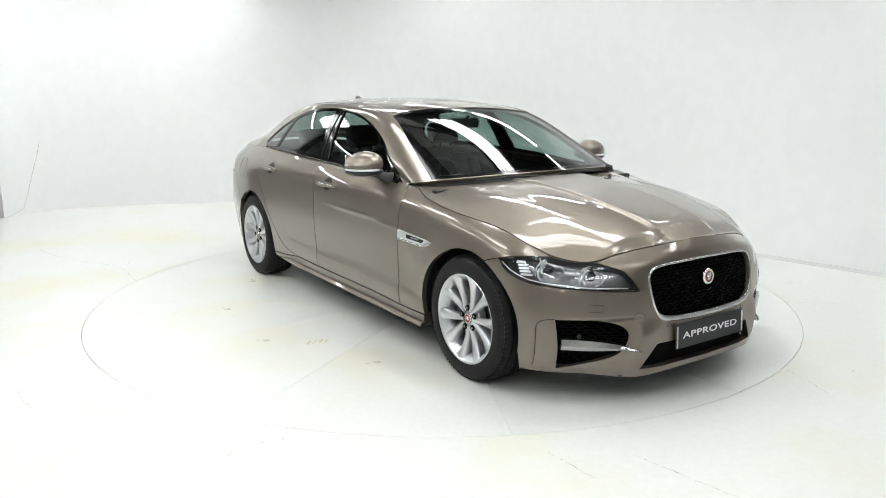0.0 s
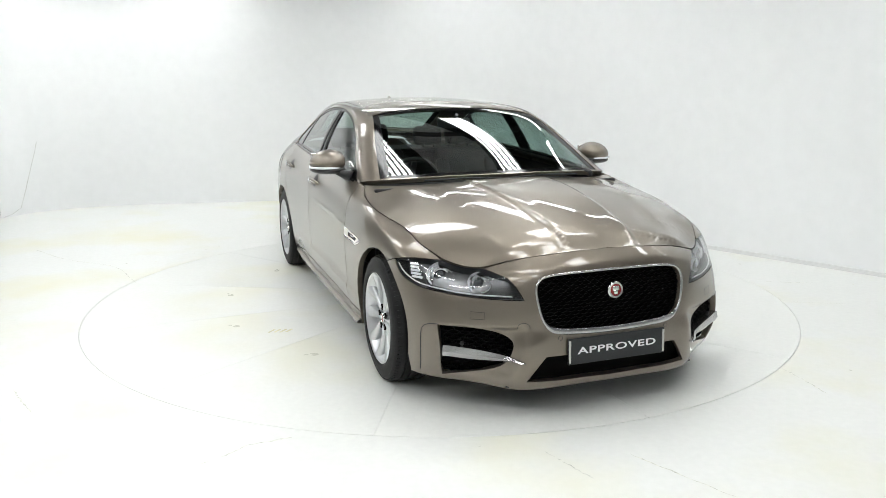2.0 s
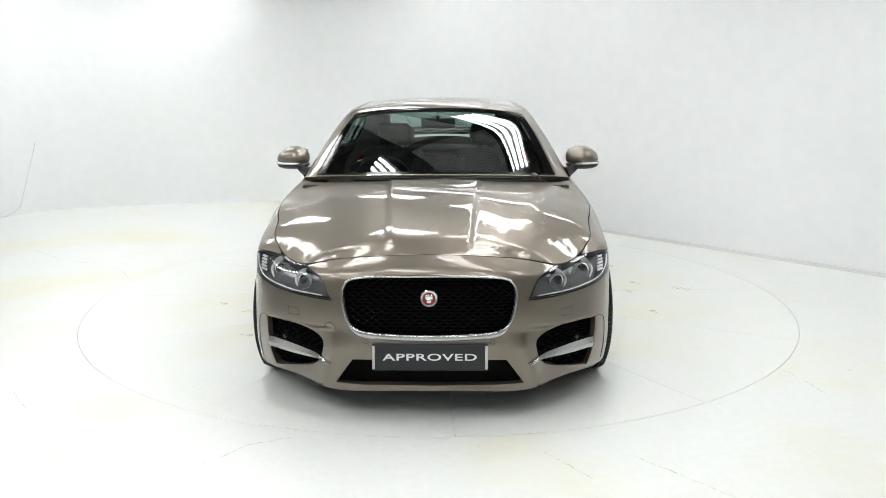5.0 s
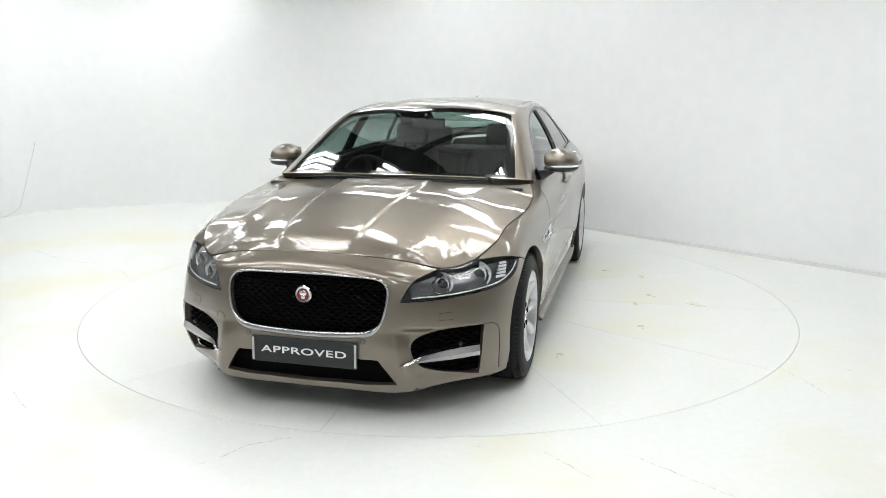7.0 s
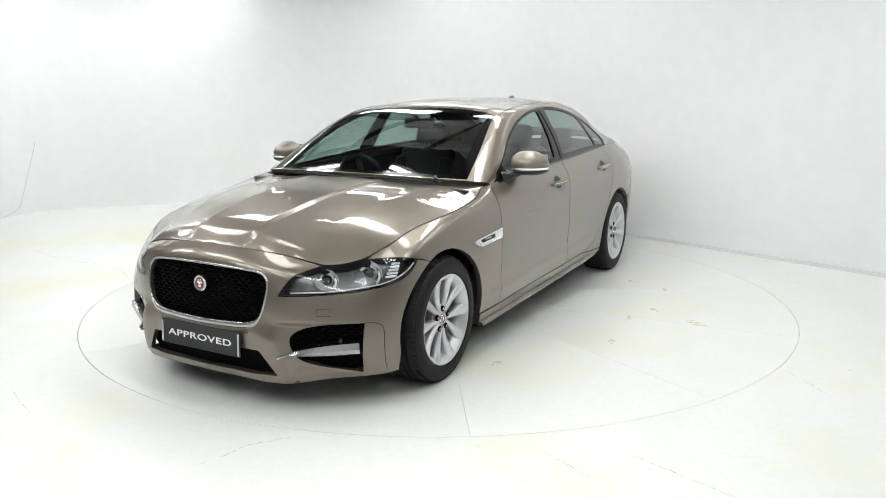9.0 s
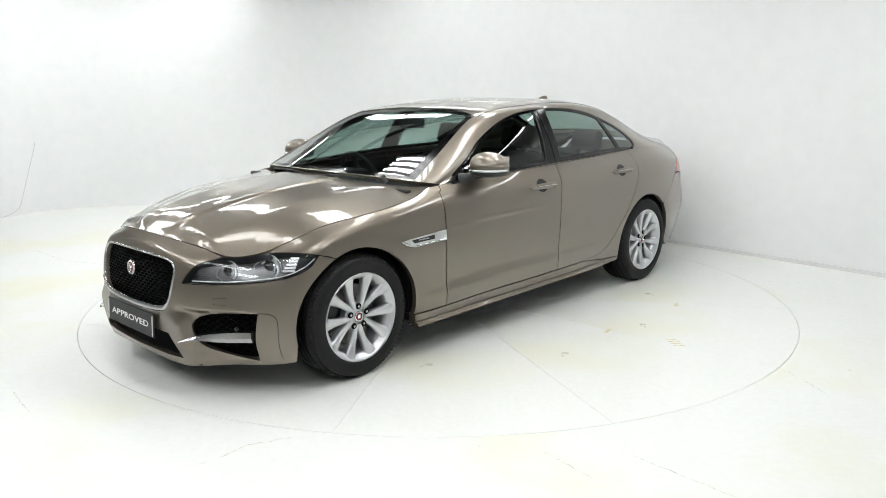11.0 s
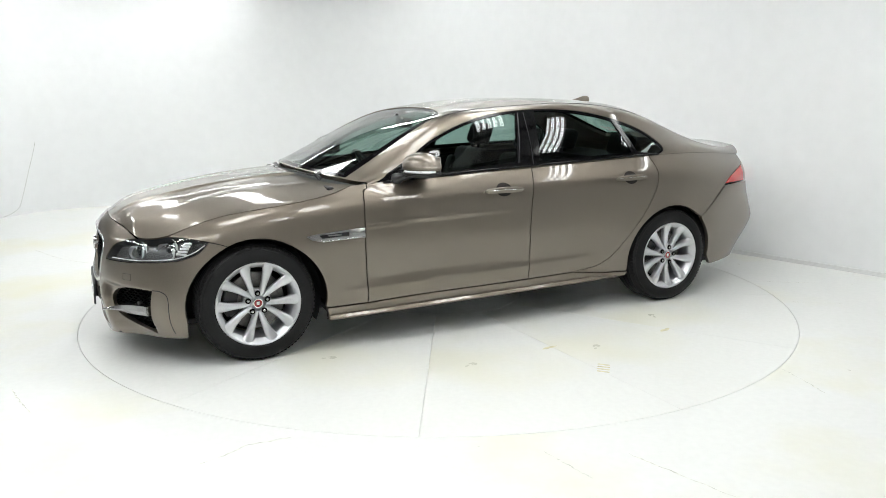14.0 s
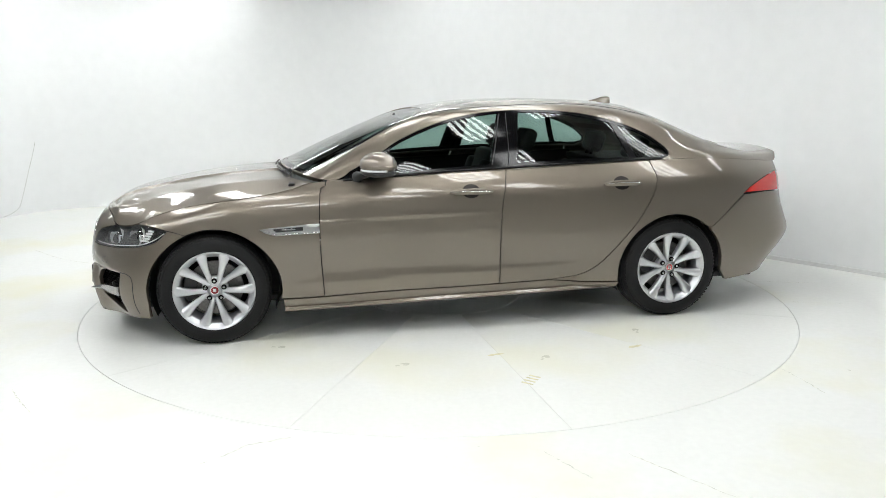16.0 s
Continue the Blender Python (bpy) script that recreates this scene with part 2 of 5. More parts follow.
class Skin:
    """A surface through stations (along the car) of rows (up the body)."""

    def __init__(self, stations, extra=None):
        self.s = np.array([s for s, _ in stations])
        self.c = np.array([rows for _, rows in stations], float)
        self.bs, self.bv = Basis(self.s), Basis(np.arange(self.c.shape[1]))
        self.extra = extra

    def __call__(self, s, v):
        p = np.einsum("nk,nr,krc->nc", self.bs(s), self.bv(v), self.c)
        return self.extra(p) if self.extra else p

    def normal(self, s, v):
        s, v = np.atleast_1d(np.asarray(s, float)), np.atleast_1d(np.asarray(v, float))
        n = np.cross(self(s, v + 1e-2) - self(s, v - 1e-2), self(s + 2e-3, v) - self(s - 2e-3, v))
        n /= np.linalg.norm(n, axis=1)[:, None] + 1e-12
        return n

    def near(self, p, axes, guess):
        """The (s, v) whose coordinates on the given axes are p, found step by step from a guess."""
        u, p, axes = np.array(guess, float), np.array(p, float), list(axes)
        for _ in range(40):
            q = self(u[0], u[1])[0, axes]
            j = np.stack([(self(u[0] + 1e-4, u[1])[0, axes] - q) / 1e-4, (self(u[0], u[1] + 1e-4)[0, axes] - q) / 1e-4], 1)
            step = np.clip(np.linalg.solve(j.T @ j + 1e-7 * np.eye(2), j.T @ (p - q)), -0.25, 0.25)
            u += step
            u[1] = min(max(u[1], -0.4), self.c.shape[1] - 0.7)
            if np.abs(step).max() < 1e-5:
                break
        return tuple(u)


def mirrored(rows):
    return [(x, -y, z) for x, y, z in rows]


def at_x(x, rows):
    return x, [(x, y, z) for y, z in rows]


def door_relief(p):
    """The crease low on the doors and the fine line above the vent."""
    x, z = p[:, 0], p[:, 2]
    zc = np.interp(x, [-0.84, -0.28, 0.27, 0.66, 1.0], [0.395, 0.386, 0.376, 0.366, 0.351])
    d = z - zc
    wide = np.interp(x, [-0.84, -0.28, 0.45, 0.80, 1.0], [0.018, 0.036, 0.062, 0.055, 0.02])
    ridge = np.where(d > 0, np.clip(1 - d / wide, 0, 1) ** 1.25 * wide / 0.062, np.exp(-(d / 0.085) ** 2) * wide / 0.062)
    fade = 1 / (1 + np.exp(np.clip((x - 0.99) / 0.015, -50, 50))) / (1 + np.exp(np.clip((-0.78 - x) / 0.05, -50, 50)))
    zt = 0.735 - 0.028 * (x - 0.83)
    line = np.exp(-((z - zt) / 0.009) ** 2) / (1 + np.exp(np.clip((x - 0.86) / 0.03, -50, 50))) / (1 + np.exp(np.clip((0.08 - x) / 0.10, -50, 50)))
    q = p.copy()
    q[:, 1] -= np.sign(p[:, 1]) * (-0.0115 * ridge * fade - 0.0055 * line)
    return q


def ease(t):
    t = np.clip(t, 0, 1)
    return t * t * (3 - 2 * t)


def nose_relief(p):
    """The bumper's folds: a ridge that runs down from the grille's corner to the lip, and the hollow round the side vent."""
    x, y, z = p[:, 0], np.abs(p[:, 1]), p[:, 2]
    front = ease((x - 1.86) / 0.12)
    ridge = np.interp(z, [0.15, 0.20, 0.30, 0.42, 0.46], [0.500, 0.490, 0.462, 0.425, 0.41])
    tall = ease((0.45 - z) / 0.10) * ease((z - 0.10) / 0.08)
    hollow = ease((y - ridge) / 0.055) * ease((0.452 - z) / 0.022) * ease((0.80 - y) / 0.07) * ease((z - 0.185) / 0.05)
    fold = np.where(y < ridge, np.exp(-((y - ridge) / 0.085) ** 2), np.exp(-((y - ridge) / 0.05) ** 2)) * tall
    q = p.copy()
    q[:, 0] += front * (0.024 * fold - 0.020 * hollow)
    return q


def body_relief(p):
    return nose_relief(door_relief(p))


F0 = [(2.262, 0, 0.148), (2.298, 0, 0.30), (2.292, 0, 0.44), (2.285, 0, 0.57), (2.262, 0, 0.68), (2.235, 0, 0.735), (2.19, 0, 0.780)]
F1 = [(2.255, 0.25, 0.146), (2.288, 0.25, 0.30), (2.285, 0.25, 0.44), (2.277, 0.25, 0.57), (2.252, 0.25, 0.675), (2.222, 0.25, 0.728), (2.174, 0.25, 0.768)]
F2 = [(2.222, 0.43, 0.142), (2.245, 0.43, 0.29), (2.255, 0.425, 0.44), (2.245, 0.425, 0.565), (2.220, 0.42, 0.665), (2.188, 0.415, 0.71), (2.128, 0.41, 0.747)]
F3 = [(2.09, 0.62, 0.155), (2.150, 0.625, 0.29), (2.165, 0.615, 0.43), (2.155, 0.605, 0.55), (2.130, 0.59, 0.64), (2.10, 0.575, 0.69), (2.062, 0.57, 0.716)]
F4 = [(1.985, 0.775, 0.165), (2.035, 0.79, 0.29), (2.035, 0.79, 0.43), (2.015, 0.785, 0.54), (1.985, 0.77, 0.63), (1.96, 0.74, 0.69), (1.928, 0.708, 0.728)]
F5 = [(1.86, 0.872, 0.17), (1.88, 0.885, 0.29), (1.87, 0.887, 0.43), (1.85, 0.885, 0.54), (1.825, 0.884, 0.63), (1.80, 0.868, 0.718), (1.785, 0.798, 0.786)]
F6 = [(1.66, 0.90, 0.18), (1.66, 0.918, 0.30), (1.65, 0.926, 0.44), (1.64, 0.926, 0.56), (1.63, 0.917, 0.67), (1.60, 0.893, 0.782), (1.57, 0.806, 0.848)]
Q4 = [(-2.33, 0.66, 0.265), (-2.39, 0.69, 0.36), (-2.465, 0.715, 0.49), (-2.455, 0.72, 0.60), (-2.40, 0.715, 0.77), (-2.39, 0.69, 0.91), (-2.39, 0.60, 1.012)]
Q5 = [(-2.45, 0.42, 0.27), (-2.52, 0.43, 0.37), (-2.60, 0.43, 0.49), (-2.585, 0.43, 0.60), (-2.51, 0.45, 0.77), (-2.50, 0.43, 0.90), (-2.50, 0.40, 1.02)]
Q6 = [(-2.48, 0, 0.27), (-2.56, 0, 0.37), (-2.64, 0, 0.49), (-2.62, 0, 0.60), (-2.55, 0, 0.77), (-2.55, 0, 0.90), (-2.55, 0, 1.04)]
BODY = Skin([
    (-3.75, mirrored(Q5)), (-3.25, Q6), (-2.75, Q5), (-2.46, Q4),
    at_x(-2.2, [(0.79, 0.245), (0.815, 0.35), (0.832, 0.47), (0.840, 0.62), (0.835, 0.78), (0.795, 0.92), (0.69, 1.028)]),
    at_x(-1.9, [(0.875, 0.22), (0.892, 0.34), (0.906, 0.47), (0.914, 0.62), (0.906, 0.78), (0.868, 0.93), (0.760, 1.05)]),
    at_x(-1.5, [(0.90, 0.22), (0.925, 0.33), (0.937, 0.46), (0.943, 0.61), (0.936, 0.77), (0.902, 0.92), (0.802, 1.056)]),
    at_x(-1.1, [(0.90, 0.22), (0.92, 0.33), (0.932, 0.46), (0.940, 0.61), (0.937, 0.77), (0.914, 0.91), (0.825, 1.043)]),
    at_x(-0.6, [(0.905, 0.21), (0.925, 0.32), (0.932, 0.45), (0.942, 0.60), (0.939, 0.76), (0.920, 0.90), (0.843, 1.024)]),
    at_x(0.0, [(0.907, 0.20), (0.925, 0.31), (0.933, 0.45), (0.943, 0.60), (0.940, 0.75), (0.922, 0.89), (0.850, 1.002)]),
    at_x(0.5, [(0.907, 0.19), (0.925, 0.31), (0.936, 0.45), (0.945, 0.60), (0.941, 0.74), (0.920, 0.88), (0.848, 0.982)]),
    at_x(0.95, [(0.907, 0.18), (0.926, 0.30), (0.939, 0.45), (0.947, 0.60), (0.942, 0.73), (0.913, 0.87), (0.825, 0.955)]),
    at_x(1.3, [(0.903, 0.18), (0.924, 0.30), (0.938, 0.44), (0.944, 0.58), (0.937, 0.70), (0.908, 0.834), (0.817, 0.911)]),
    (1.65, F6), (1.87, F5), (2.06, F4), (2.28, F3), (2.50, F2), (2.68, F1), (2.93, F0), (3.18, mirrored(F1)), (3.36, mirrored(F2))], body_relief)

CABIN = Skin([
    (-2.5, [(-2.42, 0.58, 1.008), (-2.45, 0.55, 1.025), (-2.48, 0.50, 1.050), (-2.51, 0.42, 1.068), (-2.54, 0.22, 1.083), (-2.55, 0, 1.088), (-2.54, -0.22, 1.083)]),
    at_x(-2.2, [(0.690, 1.028), (0.665, 1.044), (0.62, 1.064), (0.54, 1.082), (0.32, 1.100), (0, 1.108), (-0.32, 1.100)]),
    at_x(-1.85, [(0.770, 1.052), (0.725, 1.092), (0.652, 1.130), (0.56, 1.170), (0.32, 1.214), (0, 1.235), (-0.32, 1.214)]),
    at_x(-1.5, [(0.802, 1.056), (0.748, 1.133), (0.66, 1.228), (0.57, 1.300), (0.32, 1.360), (0, 1.380), (-0.32, 1.360)]),
    at_x(-1.1, [(0.825, 1.043), (0.742, 1.20), (0.635, 1.345), (0.555, 1.395), (0.33, 1.428), (0, 1.437), (-0.33, 1.428)]),
    at_x(-0.7, [(0.841, 1.028), (0.755, 1.21), (0.645, 1.378), (0.56, 1.418), (0.33, 1.445), (0, 1.453), (-0.33, 1.445)]),
    at_x(-0.3, [(0.848, 1.013), (0.762, 1.20), (0.652, 1.365), (0.57, 1.402), (0.33, 1.435), (0, 1.444), (-0.33, 1.435)]),
    (0.1, [(0.08, 0.850, 0.999), (0.06, 0.775, 1.16), (0.03, 0.68, 1.308), (0.16, 0.603, 1.350), (0.115, 0.34, 1.381), (0.09, 0, 1.390), (0.115, -0.34, 1.381)]),
    (0.5, [(0.48, 0.849, 0.983), (0.47, 0.825, 1.035), (0.44, 0.778, 1.110), (0.53, 0.690, 1.182), (0.59, 0.37, 1.216), (0.60, 0, 1.228), (0.59, -0.37, 1.216)]),
    (0.85, [(0.78, 0.836, 0.963), (0.785, 0.833, 0.968), (0.79, 0.825, 0.975), (0.885, 0.765, 0.990), (1.02, 0.41, 1.012), (1.06, 0, 1.018), (1.02, -0.41, 1.012)])])

VTOP_S = np.array([0.0, 0.895, 0.948, 1.01, 1.10, 1.20, 1.33, 1.50, 1.60, 1.70, 1.78, 1.95, 2.005, 2.035, 2.05, 2.17, 2.25, 2.33, 2.42, 2.95])
VTOP_V = np.array([6.0, 6.0, 5.80, 5.62, 5.52, 5.48, 5.48, 5.58, 5.74, 5.92, 6.0, 6.0, 5.90, 5.76, 5.78, 5.52, 5.50, 5.84, 6.0, 6.0])


def top_v(s):
    """How far up the skin the wings, lamps and bumper reach, to the bonnet's shut line."""
    return np.interp(s, VTOP_S, VTOP_V)


HOOD_C = Basis([0.8, 1.1, 1.5, 1.9, 2.1, 2.19])
HOOD_Z = np.array([0.992, 0.986, 0.955, 0.886, 0.827, 0.780])
_s = np.linspace(0.85, 2.93, 300)
_e = BODY(_s, top_v(_s))


EDGE_FIT = np.polyfit(_e[:, 0] - 1.5, _e[:, 2], 5)


def hood_sheet(x, y):
    """A calm crowned sheet: each section falls from the centre line to the shut line."""
    zc = HOOD_C(np.ravel(x)) @ HOOD_Z
    zc = zc.reshape(np.shape(x))
    ye = np.maximum(np.interp(x, _e[:, 0], _e[:, 1]), 0.05)
    t = np.minimum(np.abs(y) / ye, 1.1)
    return zc - (zc - np.polyval(EDGE_FIT, np.asarray(x) - 1.5)) * t ** 2.5


_left = _e[:, 2] - hood_sheet(_e[:, 0], _e[:, 1])


def hood_edge(x, y):
    """What is left to reach the shut line, fading out inwards."""
    shape = np.shape(x)
    p = np.stack([np.ravel(x), np.abs(np.ravel(y))], 1)
    d = np.sqrt((p[:, None, 0] - _e[None, :, 0]) ** 2 + (p[:, None, 1] - _e[None, :, 1]) ** 2)
    near = d.min(1)
    w = np.exp(-((d - near[:, None]) / 0.03))
    return ((w * _left).sum(1) / w.sum(1) * np.exp(-(near / 0.10) ** 2)).reshape(shape)


def hood(x, y):
    """Height of the bonnet: crowned, with two raised lines and soft outer swells."""
    x, y = np.asarray(x, float), np.asarray(y, float)
    z = hood_sheet(x, y) + hood_edge(x, y)
    ye = np.interp(x, _e[:, 0], _e[:, 1])
    t = np.clip((x - 1.0) / 1.15, 0, 1)
    d = np.abs(y) - (0.255 - 0.080 * t)
    fade = np.clip((x - 0.92) / 0.2, 0, 1) * np.clip((2.20 - x) / 0.12, 0, 1)
    fade = fade * fade * (3 - 2 * fade)
    z += fade * np.where(d < 0, 0.0105 + 0.0025 * np.exp(-(d / 0.05) ** 2), 0.013 * np.exp(-(d / 0.018) ** 2))
    d2 = np.abs(y) - (0.60 - 0.12 * t)
    side = np.clip((ye - np.abs(y)) / 0.10, 0, 1)
    z += fade * side * np.where(d2 > 0, 0.005 * np.exp(-(d2 / 0.10) ** 2), 0.005 * np.exp(-(d2 / 0.055) ** 2))
    return z

# ---- the studio ----
def floor_mesh():
    n = 144
    verts, faces = [], []
    for i in range(n):
        a = 2 * math.pi * i / n
        c, s = math.cos(a), math.sin(a)
        k = 11.0 / max(abs(c), abs(s))
        for r, z in ((2.5022, -0.06), (2.5022, -0.002), (2.5035, 0.0), (4.0, 0.0), (k, 0.0)):
            verts.append((r * c, r * s, z))
    for i in range(n):
        j = (i + 1) % n
        for q in range(4):
            faces.append((i * 5 + q, i * 5 + q + 1, j * 5 + q + 1, j * 5 + q))
    k = len(verts)
    verts.append((0, 0, -0.06))
    faces += [(k, i * 5, ((i + 1) % n) * 5) for i in range(n)]
    return verts, faces


tagged(mesh_object("floor", *floor_mesh(), FLOOR, smooth=False), "white painted studio floor with yellowed worn patches", "floor", kind="structure")


def wobbly(name, pts, width, mat, z, label, parent=None, seed=1, kind=""):
    """A thin worn line or chip lying on the floor."""
    rnd = random.Random(seed)
    line = smooth_line([(x, y) for x, y in pts], 8)
    verts, faces = [], []
    for i, p in enumerate(line):
        q = np.array(line[min(i + 1, len(line) - 1)]) - np.array(line[max(i - 1, 0)])
        nx, ny = -q[1], q[0]
        k = math.hypot(nx, ny) + 1e-9
        w = width * rnd.uniform(0.25, 1.2) * (0.3 if i in (0, len(line) - 1) else 1)
        o = rnd.uniform(-1, 1) * width
        for e in (-w, w):
            verts.append((p[0] + nx / k * (e + o), p[1] + ny / k * (e + o), z))
    faces = [(2 * i, 2 * i + 2, 2 * i + 3, 2 * i + 1) for i in range(len(line) - 1)]
    return mesh_object(name, verts, faces, mat, parent, smooth=False)


FLOOR_OB = bpy.data.objects["floor"]
for i, pts in enumerate([[(-1.0, -2.75), (-0.9, -2.66), (-0.83, -2.57), (-0.69, -2.52)], [(-2.21, -1.92), (-2.1, -2.06), (-1.95, -2.23)], [(0.80, -2.67), (0.95, -2.84), (1.12, -3.03)],
                         [(0.44, -2.64), (0.53, -2.77), (0.61, -2.89)], [(1.89, -1.66), (1.93, -1.84), (1.96, -2.02)], [(-3.9, 1.63), (-3.4, 1.2), (-2.85, 0.90), (-2.42, 0.30)],
                         [(-0.75, -2.53), (-0.66, -2.50)], [(2.55, -0.3), (2.9, -0.36)], [(2.6, 0.3), (3.0, 0.24)]]):
    wobbly("scratch", pts, 0.004, SEAM, 0.0015, "", FLOOR_OB, i)
rnd = random.Random(5)
for i in range(46):
    a, r = rnd.uniform(0, 2 * math.pi), rnd.uniform(2.6, 3.9)
    x, y, k = r * math.cos(a), r * math.sin(a), rnd.uniform(0.004, 0.013)
    n = 7
    ring = [(x + k * rnd.uniform(0.5, 1) * math.cos(2 * math.pi * j / n), y + k * rnd.uniform(0.5, 1.6) * math.sin(2 * math.pi * j / n), 0.0012) for j in range(n)]
    mesh_object("chip", ring, [tuple(range(n))], SEAM, FLOOR_OB, smooth=False)

# turntable: twelve steel sectors round a hub plate
turntable = tagged(new("turntable"), "round white painted vehicle turntable with twelve sector plates", "turntable")


def sector_mesh():
    n, gap = 14, 0.0009
    verts, faces = [], []
    radii = (0.602, 0.606, 1.0, 1.5, 2.0, 2.497, 2.499)
    for i in range(n + 1):
        for r in radii:
            lim = math.radians(15) - gap / r
            a = -lim + 2 * lim * i / n
            z = -0.001 if r in (0.602, 2.499) else 0.0
            verts.append((r * math.cos(a), r * math.sin(a), z))
    k = len(radii)
    for i in range(n):
        for q in range(k - 1):
            faces.append((i * k + q, i * k + q + 1, (i + 1) * k + q + 1, (i + 1) * k + q))
    rim = [i * k for i in range(n + 1)] + [n * k + q for q in range(1, k)] + [i * k + k - 1 for i in range(n - 1, -1, -1)] + [q for q in range(k - 2, 0, -1)]
    low = {}
    for i in rim:
        low[i] = len(verts)
        x, y, _ = verts[i]
        verts.append((x, y, -0.05))
    for a, b in zip(rim, rim[1:] + rim[:1]):
        faces.append((b, a, low[a], low[b]))
    return verts, faces


_first = mesh_object("sector_plate", *sector_mesh(), DISC, turntable, smooth=False)
_first.matrix_basis = pose(0, 0, 0, 0, 0, 17.8)
for i in range(1, 12):
    same_part("sector_plate", _first.data, turntable, pose(0, 0, 0, 0, 0, 17.8 + 30 * i))
v, f = lathe([(0.0001, 0.0), (0.598, 0.0), (0.6, -0.05)], 72)
hub = mesh_object("hub_plate", [(x, z, y) for x, y, z in v], [q[::-1] for q in f], DISC, turntable, smooth=False)
PIVOT = -0.0733
# two sets of yellow bars painted on the plates
for x, y, turn, slant in ((0.528, -1.29, 76, 62), (-0.129, 1.874, -129, 82)):
    for i in range(4):
        bm = bmesh.new()
        box(bm, -0.034, 0.034, -0.0065, 0.0065, 0.0, 0.0012, 0.0, pose(x, y, 0, 0, 0, turn) @ pose(0.037 * (i - 1.5), 0, 0, 0, 0, slant))
        part("painted_bar", bm, SCUFF, turntable, "faded yellow painted bar")
for i, (x, y, w, h, turn) in enumerate([(-0.98, 1.48, 0.06, 0.02, 20), (-0.12, 1.45, 0.07, 0.02, 8)]):
    rr = random.Random(i)
    ring = [(w * rr.uniform(0.55, 1) * math.cos(2 * math.pi * j / 17), h * rr.uniform(0.5, 1.1) * math.sin(2 * math.pi * j / 17), 0.001) for j in range(17)]
    ob = mesh_object("worn_patch", ring, [tuple(range(17))], SCUFF, turntable, smooth=False)
    ob.matrix_basis = pose(x - PIVOT, y, 0, 0, 0, turn)

# curved white wall round the turntable
WALL_H = 3.3
PLAN = smooth_line([(-5.28, 3.52), (-5.06, 4.05), (-4.4, 4.52), (-3.3, 4.77), (-1.9, 5.02), (-1.0, 4.92), (-0.25, 4.50), (0.45, 3.92), (1.627, 2.681), (3.651, 0.42), (6.2, -2.4), (6.9, -4.6), (6.6, -7.2)], 6)


def wall_mesh(plan, h, thick, z0=0.0):
    verts, faces = [], []
    for i, p in enumerate(plan):
        q = np.array(plan[min(i + 1, len(plan) - 1)]) - np.array(plan[max(i - 1, 0)])
        n = np.array((-q[1], q[0])) / np.linalg.norm(q)
        for o, z in ((0, z0), (0, h), (thick, h), (thick, z0)):
            verts.append((p[0] + n[0] * o, p[1] + n[1] * o, z))
    for i in range(len(plan) - 1):
        for k in range(4):
            faces.append((i * 4 + k, (i + 1) * 4 + k, (i + 1) * 4 + (k + 1) % 4, i * 4 + (k + 1) % 4))
    e = (len(plan) - 1) * 4
    faces += [(0, 1, 2, 3), (e + 3, e + 2, e + 1, e)]
    return verts, faces


v, f = wall_mesh(PLAN, WALL_H, 0.12)
wall = mesh_object("wall_curved", v, f, WALL, smooth=False)
me = wall.data
me.polygons.foreach_set("use_smooth", [abs(p.normal.z) < 0.5 for p in me.polygons])
bmm = bmesh.new()
bmm.from_mesh(me)
for e in bmm.edges:
    if len(e.link_faces) == 2 and e.calc_face_angle(0) > 0.6:
        e.smooth = False
bmm.to_mesh(me)
bmm.free()
tagged(wall, "smooth white painted curved studio wall", "wall", kind="structure")
# low white kicker along the straight wall
kick = [(-0.25, 4.50), (0.45, 3.92), (1.627, 2.681), (3.651, 0.42), (6.2, -2.4)]
v, f = wall_mesh(smooth_line([(x - 0.012, y - 0.010) for x, y in kick], 6), 0.035, 0.02)
tagged(mesh_object("baseboard", v, f, TRAY, smooth=False), "low white strip at the wall's foot", "baseboard", kind="structure")
v, f = wall_mesh([(6.6, -7.0), (5.5, -8.6), (-6.0, -8.6), (-8.0, -6.0), (-8.0, 3.0), (-7.0, 5.2), (-5.0, 5.6)], 4.6, 0.15)
tagged(mesh_object("wall_rear", v, f, material("rear_wall_paint", (0.50, 0.50, 0.495), 0.7, grain=0.05, grain_size=6.0), smooth=False), "grey painted hall wall", "wall", kind="structure")
# dark frame where the curved wall ends, and a hairline crack beside it
bm = bmesh.new()
box(bm, -5.56, -5.36, 3.36, 3.48, 0.0, 3.3, 0.01)
post = tagged(part("doorpost", bm, DARK_POST), "dark brown steel post at the wall's end", "post")
bm = bmesh.new()
tube(bm, [(-5.254, 3.53, 0.012), (-5.212, 3.645, 0.033), (-5.168, 3.775, 0.091), (-5.134, 3.855, 0.291), (-5.098, 3.94, 0.527), (-5.062, 4.022, 0.744), (-5.036, 4.053, 0.882)], 0.0018, 6)
tagged(part("wall_crack", bm, RUST), "thin dark hairline crack on white wall", "crack")

# hall roof: dark sheet with one paler ribbed bay, turned to run along the straight wall
ALONG, ACROSS, LAMP_Z = Vector((0.65, -0.76, 0)), Vector((0.76, 0.65, 0)), 3.0
HALL_TURN = math.degrees(math.atan2(ALONG.y, ALONG.x))
hall = pose(0, 0, 0, 0, 0, HALL_TURN)


